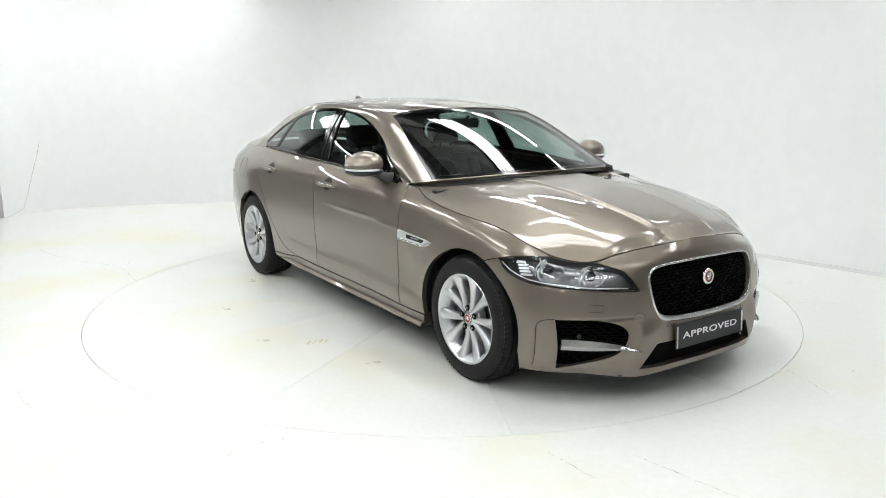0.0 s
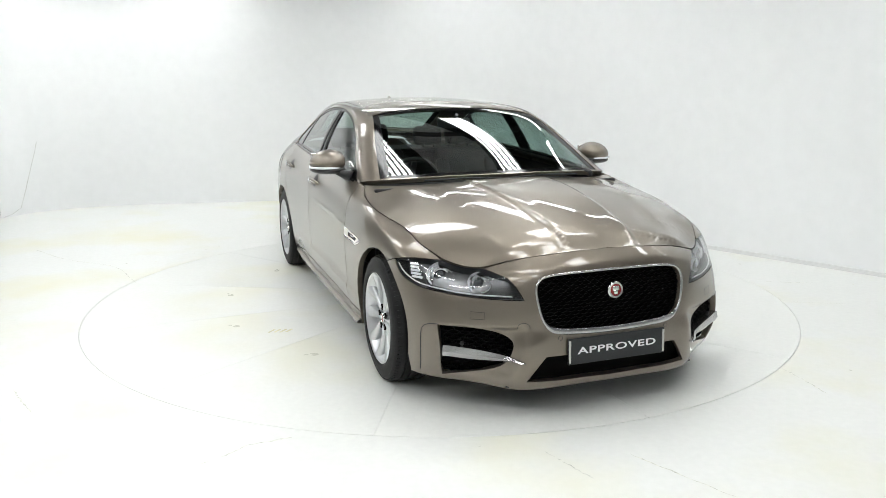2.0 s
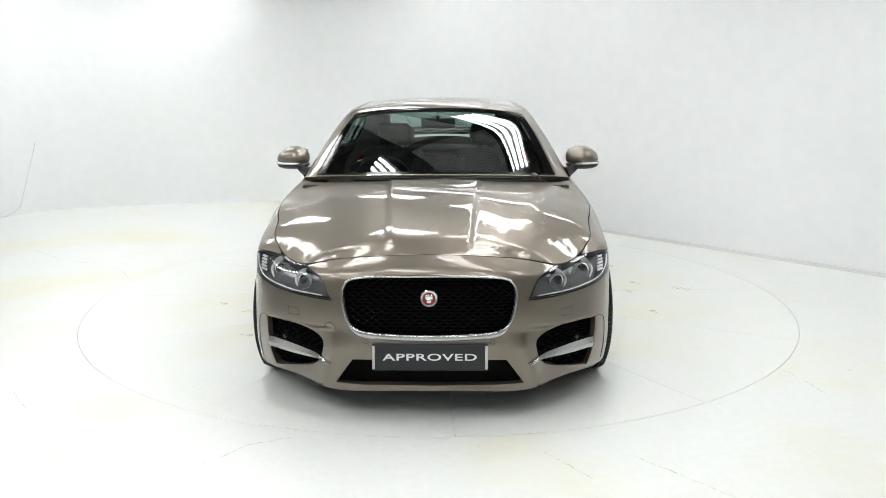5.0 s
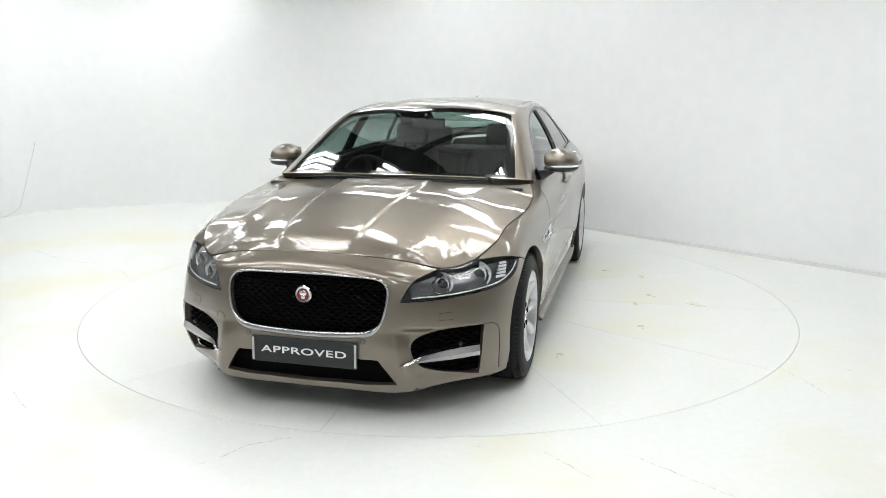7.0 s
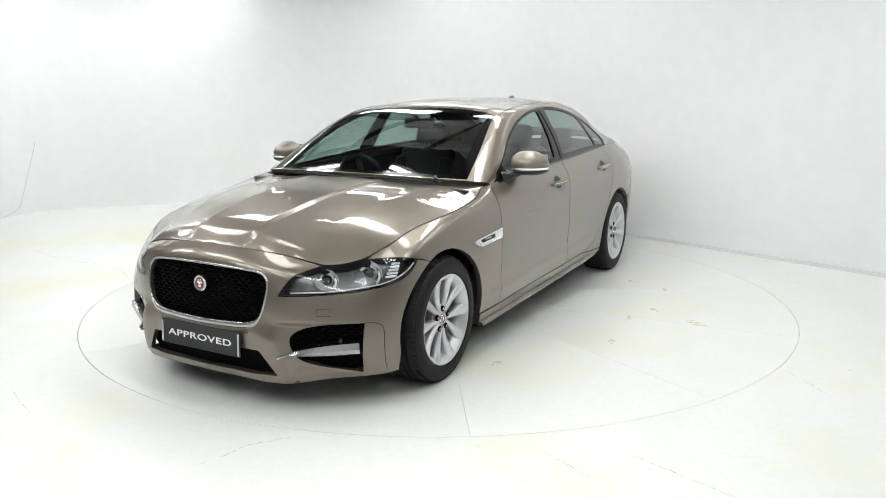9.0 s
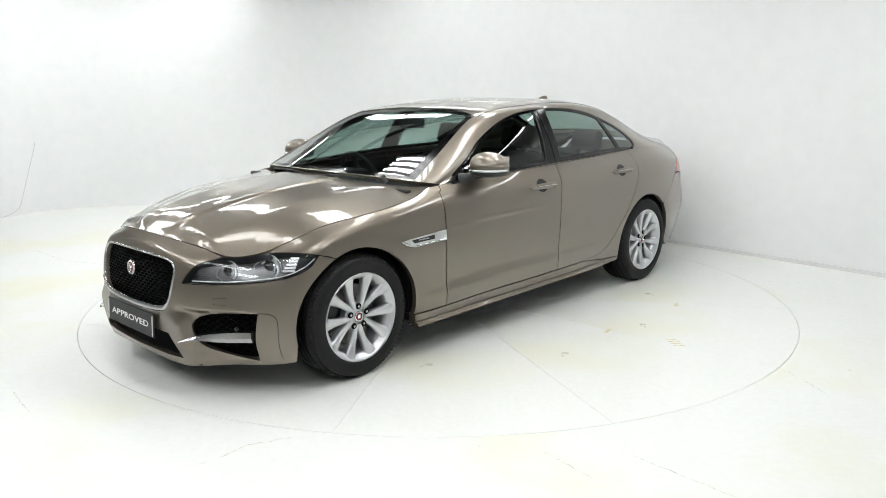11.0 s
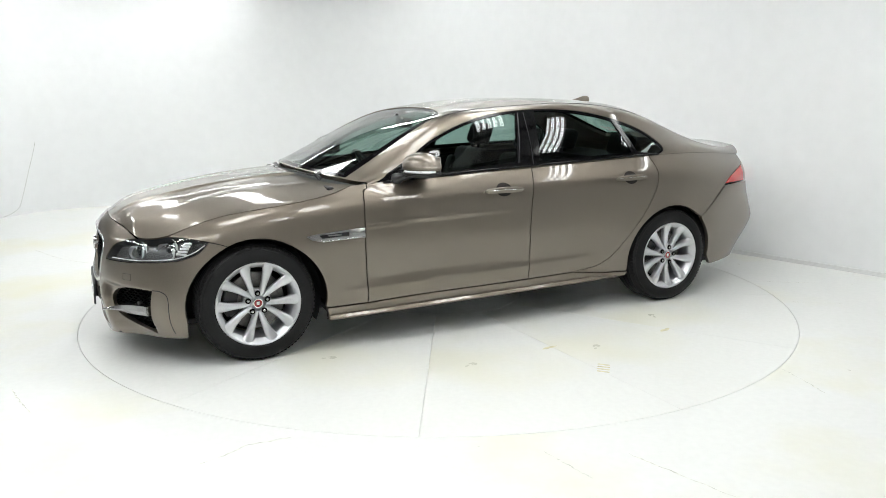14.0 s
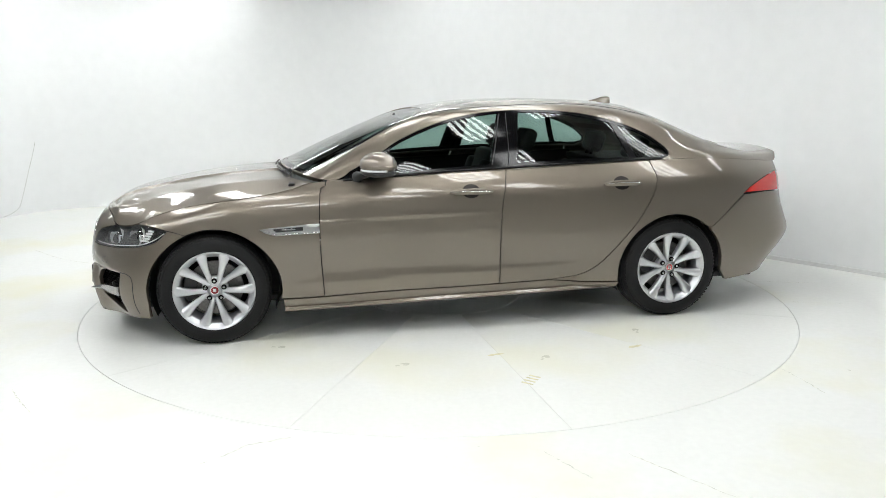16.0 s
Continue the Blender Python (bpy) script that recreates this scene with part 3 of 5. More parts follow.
def roof_strip(name, y0, y1, mat, label):
    """Ribbed sheets from y0 to y1 across the hall; the ribs run along it."""
    bm = bmesh.new()
    box(bm, -12.0, 12.0, y0, y1, 4.66, 4.72)
    n = int((y1 - y0) / 0.24)
    for i in range(n):
        y = y0 + (i + 0.5) * (y1 - y0) / n
        box(bm, -12.0, 12.0, y - 0.03, y + 0.03, 4.62, 4.66)
    ob = tagged(part(name, bm, mat), label, "ceiling", kind="structure")
    ob.matrix_basis = hall
    return ob


roof_strip("ceiling", -11.0, 0.75, DARK_ROOF, "dark ribbed metal sheet hall roof")
roof_strip("ceiling", 0.76, 2.4, ROOFING, "pale grey ribbed bay of the hall roof")
roof_strip("ceiling", 2.41, 11.0, DARK_ROOF, "dark ribbed metal sheet hall roof")
for x in (-6.5, -4.1, -1.7, 0.7, 3.1, 5.5):
    bm = bmesh.new()
    box(bm, x - 0.05, x + 0.05, -11.0, 11.0, 4.55, 4.60)
    box(bm, x - 0.05, x + 0.05, -11.0, 11.0, 4.40, 4.43)
    box(bm, x - 0.008, x + 0.008, -11.0, 11.0, 4.42, 4.56)
    tagged(part("roof_beam", bm, STEEL), "grey steel roof beam under sheet roof", "beam", group="roof beams", kind="structure").matrix_basis = hall


def tube_bank(count, pitch, wide, long):
    """Tubes side by side under a flat tray that hangs on two rods; they run along x."""
    words = {2: "two", 4: "four", 5: "five"}[count]
    bank = tagged(new("ceiling_light"), f"hanging bank of {words} glowing white fluorescent tubes", "ceiling light", group="tube banks under the roof")
    w = pitch * (count - 1) / 2 + wide / 2 + 0.02
    bm = bmesh.new()
    box(bm, -long / 2 - 0.04, long / 2 + 0.04, -w, w, 0.055, 0.08, 0.005)
    # side lips, added to cut the light thrown sideways at the walls
    for e in (-w, w):
        box(bm, -long / 2 - 0.04, long / 2 + 0.04, e - 0.004, e + 0.004, -0.022, 0.06)
    part("tray", bm, STEEL, bank)
    for x in (-long / 3, long / 3):
        bm = bmesh.new()
        tube(bm, [(x, 0, 0.08), (x, 0, 1.58)], 0.004, 6)
        part("hanger", bm, STEEL, bank)
    first = None
    for k in range(count):
        y = pitch * (k - (count - 1) / 2)
        if first is None:
            bm = bmesh.new()
            box(bm, -long / 2, long / 2, -wide / 2, wide / 2, 0.0, 0.045, 0.012)
            first = part("tube", bm, TUBE, bank)
            first.location = (0, y, 0)
        else:
            same_part("tube", first.data, bank, pose(0, y, 0))
    return bank


def hang(bank, places, turn=HALL_TURN):
    """Hangs the bank and its copies at places given along and across the hall."""
    for i, (d, p) in enumerate(places):
        q = ALONG * d + ACROSS * p
        m = pose(q.x, q.y, LAMP_Z, 0, 0, turn)
        if i:
            copy_thing(bank, m)
        else:
            bank.matrix_basis = m


# The first four places follow reflections; most others are added as fill light.
hang(tube_bank(5, 0.085, 0.046, 1.3), [(-0.28, -0.46), (1.42, -0.40), (3.55, -0.42), (1.15, 0.50), (2.6, -1.5), (4.6, -2.4), (-2.6, -0.6),
                                        (0.5, -2.1), (-1.6, -2.3), (-3.4, -2.6), (-4.4, -1.2), (3.0, -3.4), (1.2, -3.9), (-0.6, -4.1), (-2.4, -4.2), (2.4, -4.9), (0.4, -5.3), (5.2, -4.0)])
hang(tube_bank(4, 0.085, 0.036, 1.55), [(2.6, 1.40), (-3.1, 1.60)])
hang(tube_bank(4, 0.085, 0.036, 1.90), [(-0.48, 1.36)], -61)
hang(tube_bank(2, 0.085, 0.014, 1.55), [(-3.0, 2.55), (-1.25, 2.55), (0.5, 2.55), (2.25, 2.55)])
hang(tube_bank(2, 0.095, 0.080, 1.3), [(-5.2, 0.55), (-5.55, -0.75), (-5.3, -2.1)], 10)

# ---- the car; x forward, y to its left, z up ----
car = tagged(new("car"), "bronze-grey metallic four-door saloon on the turntable", "car")


def pair(name, data, mat, label="", parents=(None, None), smooth=True):
    """A part on the left flank and its mirror image on the right one."""
    a = mesh_object(name, data[0], data[1], mat, parents[0] or car, smooth, data[2])
    d = flipped(data)
    b = mesh_object(name, d[0], d[1], mat, parents[1] or car, smooth, d[2])
    tagged(a, label), tagged(b, label)
    return a, b


def centre(name, data, mat, label=""):
    d = both(data)
    return tagged(mesh_object(name, d[0], d[1], mat, car, True, d[2]), label)


FA, RA = 1.477, -1.487
front_arch = arch(FA, 0.372, -11, 191, low=0.03)
rear_arch = arch(RA, 0.366, -14, 194, low=0.02)
DOOR_A = [(0.80, 0.945), (0.835, 0.90), (0.845, 0.61), (0.828, 0.266)]
DOOR_B = [(-0.341, 1.005), (-0.30, 0.80), (-0.289, 0.637), (-0.288, 0.291)]
DOOR_C = [(-0.62, 0.299), (-0.815, 0.318), (-0.91, 0.352), (-0.99, 0.406), (-1.104, 0.522), (-1.227, 0.67), (-1.315, 0.816), (-1.352, 0.90), (-1.362, 0.96), (-1.340, 1.035)]
LAMP_TOP = [(1.725, 0.888, 0.701), (1.84, 0.797, 0.722), (1.925, 0.722, 0.719), (2.02, 0.65, 0.704), (2.07, 0.59, 0.702), (2.125, 0.545, 0.688), (2.17, 0.505, 0.670)]
LAMP_TIP = (2.235, 0.45, 0.577)
LAMP_LOW = [(2.185, 0.545, 0.577), (2.10, 0.665, 0.582), (1.97, 0.80, 0.596), (1.875, 0.857, 0.610), (1.78, 0.888, 0.648)]


def sv_lamp(p):
    return BODY.near(p, (0, 1, 2), (np.interp(p[0], [1.65, 1.87, 2.06, 2.17, 2.25], [1.65, 1.87, 2.06, 2.28, 2.5]), np.interp(p[2], [0.56, 0.65, 0.70, 0.74], [3, 4, 5, 6])))


lamp_top, lamp_tip, lamp_low = [sv_lamp(p) for p in LAMP_TOP], sv_lamp(LAMP_TIP), [sv_lamp(p) for p in LAMP_LOW]
lamp_top[1:5] = [(1.915, 5.25), (2.035, 5.70)] + [(s, float(top_v(s)) - 0.02) for s, _ in lamp_top[3:5]]
lamp_outline = smooth_line(lamp_top, 4) + smooth_line([lamp_tip] + lamp_low + [lamp_top[0]], 4)[:-1]


def along_top(s0, s1, n=14):
    return [(s0 + (s1 - s0) * i / n, 6.0) for i in range(n + 1)]


# fender, doors, sill, rear quarter
arch_sv = sv_side(front_arch)
JOINT = sv_side([(1.63, 0.674)])
fender = sv_side(smooth_line(DOOR_A, 4)) + sv_side([(1.0, 0.264)]) + [q for q, (x, z) in zip(arch_sv[::-1], front_arch[::-1]) if z > 0.262 and (x < 1.62)] + JOINT + smooth_line(lamp_top[:3], 4)[:-1] + [(2.028, 5.74)] + [(s, float(top_v(s))) for s in np.linspace(2.005, 0.80, 40)]
pair("front_wing", skin_mesh(BODY, fender, step=0.026, gap=0.003, depth=0.03), PAINT)
pair("front_door", skin_mesh(BODY, sv_side(smooth_line(DOOR_A, 4)) + sv_side(DOOR_B[::-1]) + along_top(-0.335, 0.80), step=0.017, gap=0.003), PAINT)
DOORS = [o for o in bpy.data.objects if o.name.startswith("front_door")]
pair("rear_door", skin_mesh(BODY, sv_side(DOOR_B) + sv_side(smooth_line(DOOR_C, 3)) + along_top(-1.335, -0.345), step=0.02, gap=0.003), PAINT)
REAR_DOORS = [o for o in bpy.data.objects if o.name.startswith("rear_door")]
sill = sv_side([(1.078, 0.258), (0.83, 0.262), (-0.288, 0.287), (-0.62, 0.295), (-0.9, 0.262), (-1.12, 0.25), (-1.10, 0.222)]) + sv_side([(-0.6, 0.212), (0.0, 0.20), (0.6, 0.19), (1.07, 0.182)])
pair("sill", skin_mesh(BODY, sill, step=0.05, depth=0.05), PAINT)
rear_sv = [q for q, (x, z) in zip(sv_side(rear_arch), rear_arch)]
quarter_arch = [q for q, (x, z) in zip(rear_sv, rear_arch) if not (x < RA and z < 0.60) and z > 0.255]
TAIL_FRONT = [(-2.017, 0.822), (-2.10, 0.875), (-2.216, 0.919), (-2.34, 0.950)]
quarter = sv_side(smooth_line(DOOR_C, 3))[::-1] + sv_side([(-0.9, 0.268), (-1.11, 0.256)]) + quarter_arch + sv_side([(-1.752, 0.603), (-1.80, 0.635), (-2.01, 0.815)]) + sv_side(smooth_line(TAIL_FRONT, 3)) + [(-2.55, 5.25), (-2.62, 6.0)] + along_top(-2.5, -1.345)
pair("rear_quarter", skin_mesh(BODY, quarter, step=0.04, depth=0.03), PAINT)
back_arch = [q for q, (x, z) in zip(rear_sv, rear_arch) if x < RA and z < 0.60 and z > 0.25]
bumper_r = sv_side([(-1.80, 0.635), (-1.752, 0.603)]) + back_arch + [(-1.92, 0.0), (-2.2, 0.0), (-2.46, 0.0), (-2.75, 0.0), (-3.25, 0.0), (-3.25, 4.25), (-2.75, 4.25), (-2.42, 4.28), (-2.2, 4.28)] + sv_side([(-2.017, 0.812)])
centre("rear_bumper", skin_mesh(BODY, bumper_r, step=0.05, depth=0.03), PAINT)
lamp_r = sv_side(smooth_line(TAIL_FRONT, 3)) + [(-2.62, 5.15), (-2.80, 4.9), (-2.78, 4.35), (-2.46, 4.30), (-2.2, 4.29)]
pair("tail_lamp", skin_mesh(BODY, lamp_r, step=0.03, gap=0.004), RED_LENS, "red tail lamp lens")
boot = [(-3.25, 4.3), (-2.82, 4.32), (-2.82, 4.95), (-2.62, 5.25), (-2.64, 6.0), (-3.25, 6.0)]
centre("boot_panel", skin_mesh(BODY, boot, step=0.06), PAINT)

# nose: bumper skin with the openings cut through
GRILLE = [(0, 0.695), (0.22, 0.690), (0.335, 0.680), (0.380, 0.658), (0.396, 0.61), (0.378, 0.505), (0.343, 0.449), (0.285, 0.427), (0.15, 0.418), (0, 0.414)]
VENT = [(0.795, 0.444), (0.655, 0.441), (0.55, 0.42), (0.500, 0.388), (0.494, 0.345), (0.522, 0.272), (0.585, 0.232), (0.70, 0.206), (0.765, 0.190)]
INTAKE = [(0, 0.308), (0.352, 0.308), (0.392, 0.252), (0.436, 0.186), (0.30, 0.180), (0, 0.180)]
grille_sv, vent_sv, intake_sv = sv_nose(smooth_line(GRILLE, 4)), sv_nose(smooth_line(VENT, 3)), sv_nose(INTAKE)
grille_sv[0], grille_sv[-1] = (2.935, grille_sv[0][1]), (2.935, grille_sv[-1][1])
intake_sv[0], intake_sv[-1] = (2.935, intake_sv[0][1]), (2.935, intake_sv[-1][1])
bump_arch = [q for q, (x, z) in zip(arch_sv, front_arch) if x > 1.64 and z > 0.17] + JOINT
bumper = [(2.93, 0.0), (2.68, 0.0), (2.50, 0.0), (2.28, 0.0), (2.06, 0.0)] + sv_side([(1.862, 0.172)]) + bump_arch
bumper += smooth_line([lamp_top[0]] + lamp_low[::-1] + [lamp_tip], 4) + [lamp_top[6], lamp_top[5], (2.262, 5.50), (2.33, 5.84), (2.42, 6.0), (2.5, 6.0), (2.68, 6.0), (2.93, 6.0)]
bumper_data = skin_mesh(BODY, bumper, [grille_sv, vent_sv, intake_sv], step=0.024, depth=0.028)
centre("front_bumper", bumper_data, PAINT)
# Liner behind the openings; their unlit depth is put into its colour.
liner = [(2.93, -0.1), (2.5, -0.1), (2.06, 0.0), (1.90, 0.3), (1.90, 2.8), (2.06, 2.9), (2.3, 3.4), (2.5, 5.0), (2.93, 5.0)]
centre("bumper_liner", skin_mesh(BODY, liner, step=0.06, off=-0.055, depth=0), VOID_BLACK, "near-black liner for the unlit depth behind grille and vents")
# flare line on the bumper corner
bm = bmesh.new()
fl = [BODY(s, v)[0] + BODY.normal(s, v)[0] * 0.0005 for s, v in sv_nose(smooth_line([(0.795, 0.446), (0.830, 0.438), (0.850, 0.405), (0.853, 0.31), (0.846, 0.20)], 5))]
tube(bm, fl, 0.0022, 6)
part("flare_seam", bm, SATIN, car)
bm = bmesh.new()
tube(bm, [p * (1, -1, 1) for p in fl], 0.0022, 6)
part("flare_seam", bm, SATIN, car)


def ring_on(skin, line, width, lift, mat, name, label="", closed=False):
    """A rounded bead of trim that follows a line on the skin; both halves in one mesh."""
    pts = np.array([skin(s, v)[0] for s, v in line])
    nor = np.array([skin.normal(s, v)[0] for s, v in line])
    half = [(p, n) for p, n in zip(pts, nor)]
    full = [(p * (1, -1, 1), n * (1, -1, 1)) for p, n in half[::-1]] + half
    verts, faces = [], []
    m = 9
    for i, (p, n) in enumerate(full):
        a, b = full[i - 1][0], full[(i + 1) % len(full)][0]
        t = (b - a) / (np.linalg.norm(b - a) + 1e-9)
        w = np.cross(n, t) * (1 + 1.3 * max(0.0, min(1.0, (0.47 - p[2]) / 0.04)))
        for k in range(m):
            ang = math.pi * k / (m - 1)
            verts.append(p + w * math.cos(ang) * width + n * (math.sin(ang) * lift - 0.002))
    c = len(full)
    for i in range(c):
        j = (i + 1) % c
        for k in range(m - 1):
            faces.append((i * m + k, i * m + k + 1, j * m + k + 1, j * m + k))
    return tagged(mesh_object(name, verts, faces, mat, car, True), label)


g_line = [(s, v) for s, v in grille_sv[1:-1]]
grille_ring = ring_on(BODY, g_line, 0.0065, 0.008, SATIN_CHROME, "grille_surround", "satin chrome grille surround")


def lattice(name, poly, cell_w, cell_h, back, mat, label, mirror=True):
    """A hexagonal mesh of bars set behind an opening given in (y, z)."""
    poly = np.array(poly)
    lo, hi = poly.min(0), poly.max(0)
    verts, faces = [], []

    def bar(a, b):
        mid = np.array([(a + b) / 2])
        if not inside(poly, mid)[0]:
            return
        q = []
        for y, z in (a, b):
            s, v = near_nose(y, z)
            q.append((BODY(s, v)[0], BODY.normal(s, v)[0]))
        d = b - a
        o = np.array((0, -d[1], d[0])) / np.linalg.norm(d) * 0.0028
        k = len(verts)
        for p, n in q:
            for e, h in ((-1, back - 0.012), (-1, back), (1, back), (1, back - 0.012)):
                verts.append(p + n * h + o * e)
        faces.extend([(k + 1, k + 2, k + 6, k + 5), (k, k + 1, k + 5, k + 4), (k + 2, k + 3, k + 7, k + 6)])

    z, row = lo[1] - cell_h, 0
    while z < hi[1] + cell_h:
        y = lo[0] - cell_w + (cell_w / 2 if row % 2 else 0)
        while y < hi[0] + cell_w:
            c = np.array((y, z))
            h = [np.array((y + cell_w * u, z + cell_h * w)) for u, w in ((-0.5, -0.16), (-0.5, 0.16), (0, 0.5), (0.5, 0.16))]
            for a, b in zip(h, h[1:]):
                bar(a, b)
            y += cell_w
        z += cell_h * 0.66
        row += 1
    return verts, faces


_near = {}


def near_nose(y, z):
    key = (round(abs(y), 3), round(z, 3))
    if key not in _near:
        _near[key] = sv_nose([(abs(y), z)])[0]
    return _near[key]


def both_ways(v, f):
    v = np.array(v)
    return np.vstack([v, v * (1, -1, 1)]), f + [tuple(i + len(v) for i in q[::-1]) for q in f]


half_grille = np.array(smooth_line(GRILLE, 4)) * (1, 1)
v, f = lattice("grille_mesh", half_grille, 0.044, 0.024, -0.022, GLOSS_BLACK, "")
v, f = both_ways(v, f)
tagged(mesh_object("grille_mesh", v, f, MESH_BLACK, car, False), "black hexagonal grille mesh")
v, f = lattice("vent_mesh", VENT, 0.044, 0.024, -0.03, BLACK, "")
for k in (1, -1):
    mesh_object("vent_mesh", np.array(v) * (1, k, 1), [q[::k] for q in f], MESH_BLACK, car, False)

# blades across the side vents
BLADE_HI = [(0.452, 0.290), (0.53, 0.318), (0.65, 0.342), (0.775, 0.353)]
BLADE_LO = [(0.452, 0.286), (0.53, 0.287), (0.65, 0.290), (0.775, 0.299)]
hi_l, lo_l = smooth_line(BLADE_HI, 5), smooth_line(BLADE_LO, 5)
for k in (1, -1):
    verts, faces = [], []
    for i, (a, b) in enumerate(zip(hi_l, lo_l)):
        pa, pb = (BODY(*near_nose(*q))[0] for q in (a, b))
        n = BODY.normal(*near_nose(*a))[0]
        mid = (pa * 0.45 + pb * 0.55) + n * 0.022
        for p in (pa - n * 0.05, pa + n * 0.014, mid, pb + n * 0.012, pb - n * 0.05):
            verts.append(p * (1, k, 1))
    for i in range(len(hi_l) - 1):
        for q in range(4):
            fc = (i * 5 + q, i * 5 + q + 1, i * 5 + q + 6, i * 5 + q + 5)
            faces.append(fc[::-k])
    e = (len(hi_l) - 1) * 5
    faces += [(0, 1, 2, 3, 4), (e + 4, e + 3, e + 2, e + 1, e)]
    tagged(mesh_object("vent_blade", verts, faces, SATIN_CHROME, car, False), "satin silver blade across the side vent")

# bonnet
def hood_mesh():
    n, m = 70, 60
    us = np.linspace(0, 1, n + 1)
    verts, faces, norms = [], [], []
    for u in us:
        s_edge = 0.865 + (2.93 - 0.865) * u
        e = BODY(s_edge, float(top_v(s_edge)))[0]
        for k in range(-m, m + 1):
            w = k / m
            # rows run from the windscreen to the nose, columns fan out to the shut line
            ax = abs(w)
            x_mid = 1.085 + (2.186 - 1.085) * u
            x = x_mid + (e[0] - x_mid) * ax ** (2 + 0.8 * (1 - u))
            y = np.sign(w) * ax * max(e[1] - 0.003, 0.0)
            verts.append((x - 0.003 * u, y, 0))
    v = np.array(verts)
    v[:, 2] = hood(v[:, 0], v[:, 1]) + 0.001
    h = 1e-3
    gx = (hood(v[:, 0] + h, v[:, 1]) - hood(v[:, 0] - h, v[:, 1])) / (2 * h)
    gy = (hood(v[:, 0], v[:, 1] + h) - hood(v[:, 0], v[:, 1] - h)) / (2 * h)
    nn = np.stack([-gx, -gy, np.ones(len(v))], 1)
    nn /= np.linalg.norm(nn, axis=1)[:, None]
    c = 2 * m + 1
    for i in range(n):
        for k in range(2 * m):
            faces.append((i * c + k, (i + 1) * c + k, (i + 1) * c + k + 1, i * c + k + 1))
    # turned-down rim
    rim = [k for k in range(c)] + [i * c + c - 1 for i in range(1, n + 1)] + [n * c + k for k in range(c - 2, -1, -1)] + [i * c for i in range(n - 1, 0, -1)]
    verts, norms = list(v), list(nn)
    base = len(verts)
    for i in rim:
        verts += [v[i], v[i] - nn[i] * 0.02]
        norms += [np.zeros(3), np.zeros(3)]
    for a in range(len(rim)):
        b = (a + 1) % len(rim)
        faces.append((base + 2 * b, base + 2 * a, base + 2 * a + 1, base + 2 * b + 1))
    return verts, [q[::1] for q in faces], norms


v, f, n = hood_mesh()
mesh_object("bonnet", v, f, PAINT, car, True, n)

# cabin shell with the window openings
DLO = [(0.745, 0.972), (0.48, 1.112), (0.33, 1.204), (0.08, 1.303), (-0.15, 1.357), (-0.40, 1.381), (-0.68, 1.381), (-0.94, 1.352), (-1.17, 1.297), (-1.335, 1.235), (-1.44, 1.168), (-1.492, 1.115), (-1.488, 1.078), (-1.42, 1.055)]
dlo_top = sv_side(smooth_line(DLO, 3), CABIN)
dlo_low = [(s, 0.07) for s in np.linspace(-1.40, 0.72, 24)]
dlo = [p for p in dlo_top] + dlo_low[1:-1]
screen = [(0.842, 5.1), (0.842, 3.7), (0.838, 3.12), (0.60, 3.12), (0.35, 3.12), (0.13, 3.14), (0.105, 3.5), (0.105, 5.1)]
rear_glass = [(-1.36, 5.1), (-1.36, 3.7), (-1.40, 3.25), (-1.7, 3.15), (-2.0, 3.1), (-2.03, 3.6), (-2.05, 5.1)]
shell = [(0.85, 0.0), (0.85, 5.0), (-2.5, 5.0), (-2.5, 0.0)] + [(s, 0.0) for s in np.linspace(-2.3, 0.7, 20)]
centre("cabin_shell", skin_mesh(CABIN, shell, [dlo, screen, rear_glass], step=0.045, gap=0.0, depth=0.03), PAINT)


def shrink(poly, d):
    return inset(fine(np.array(poly) * (1, VS), 0.04), d) / (1, VS)


screen_in, rear_in = shrink(screen, 0.026), shrink(rear_glass, 0.03)
screen_in = np.array([(s, 5.1 if v > 4.85 else v) for s, v in screen_in])
rear_in = np.array([(s, 5.1 if v > 4.85 else v) for s, v in rear_in])


def clipped(poly):
    return [(s, min(v, 5.0)) for s, v in poly]


centre("windscreen_border", skin_mesh(CABIN, clipped(screen), [screen_in], step=0.04, off=-0.004, gap=0.0, depth=0), GLOSS_BLACK, "black windscreen edge band")
centre("windscreen", skin_mesh(CABIN, clipped(screen_in), step=0.05, off=-0.005, gap=0.0, depth=0), GLASS, "green-tinted windscreen glass")
centre("rear_screen_border", skin_mesh(CABIN, clipped(rear_glass), [rear_in], step=0.05, off=-0.004, gap=0.0, depth=0), GLOSS_BLACK)
centre("rear_screen", skin_mesh(CABIN, clipped(rear_in), step=0.06, off=-0.005, gap=0.0, depth=0), GLASS, "tinted rear window glass")


inner = shrink(dlo, 0.019)


def cut(poly, k, c, keep_front):
    """Keeps the side of the sloping line s = k v + c."""
    out = []
    poly = list(poly)
    for a, b in zip(poly, poly[1:] + poly[:1]):
        da, db = a[0] - k * a[1] - c, b[0] - k * b[1] - c
        if not keep_front:
            da, db = -da, -db
        if da >= 0:
            out.append(tuple(a))
        if da * db < 0:
            t = da / (da - db)
            out.append((a[0] + (b[0] - a[0]) * t, a[1] + (b[1] - a[1]) * t))
    return out


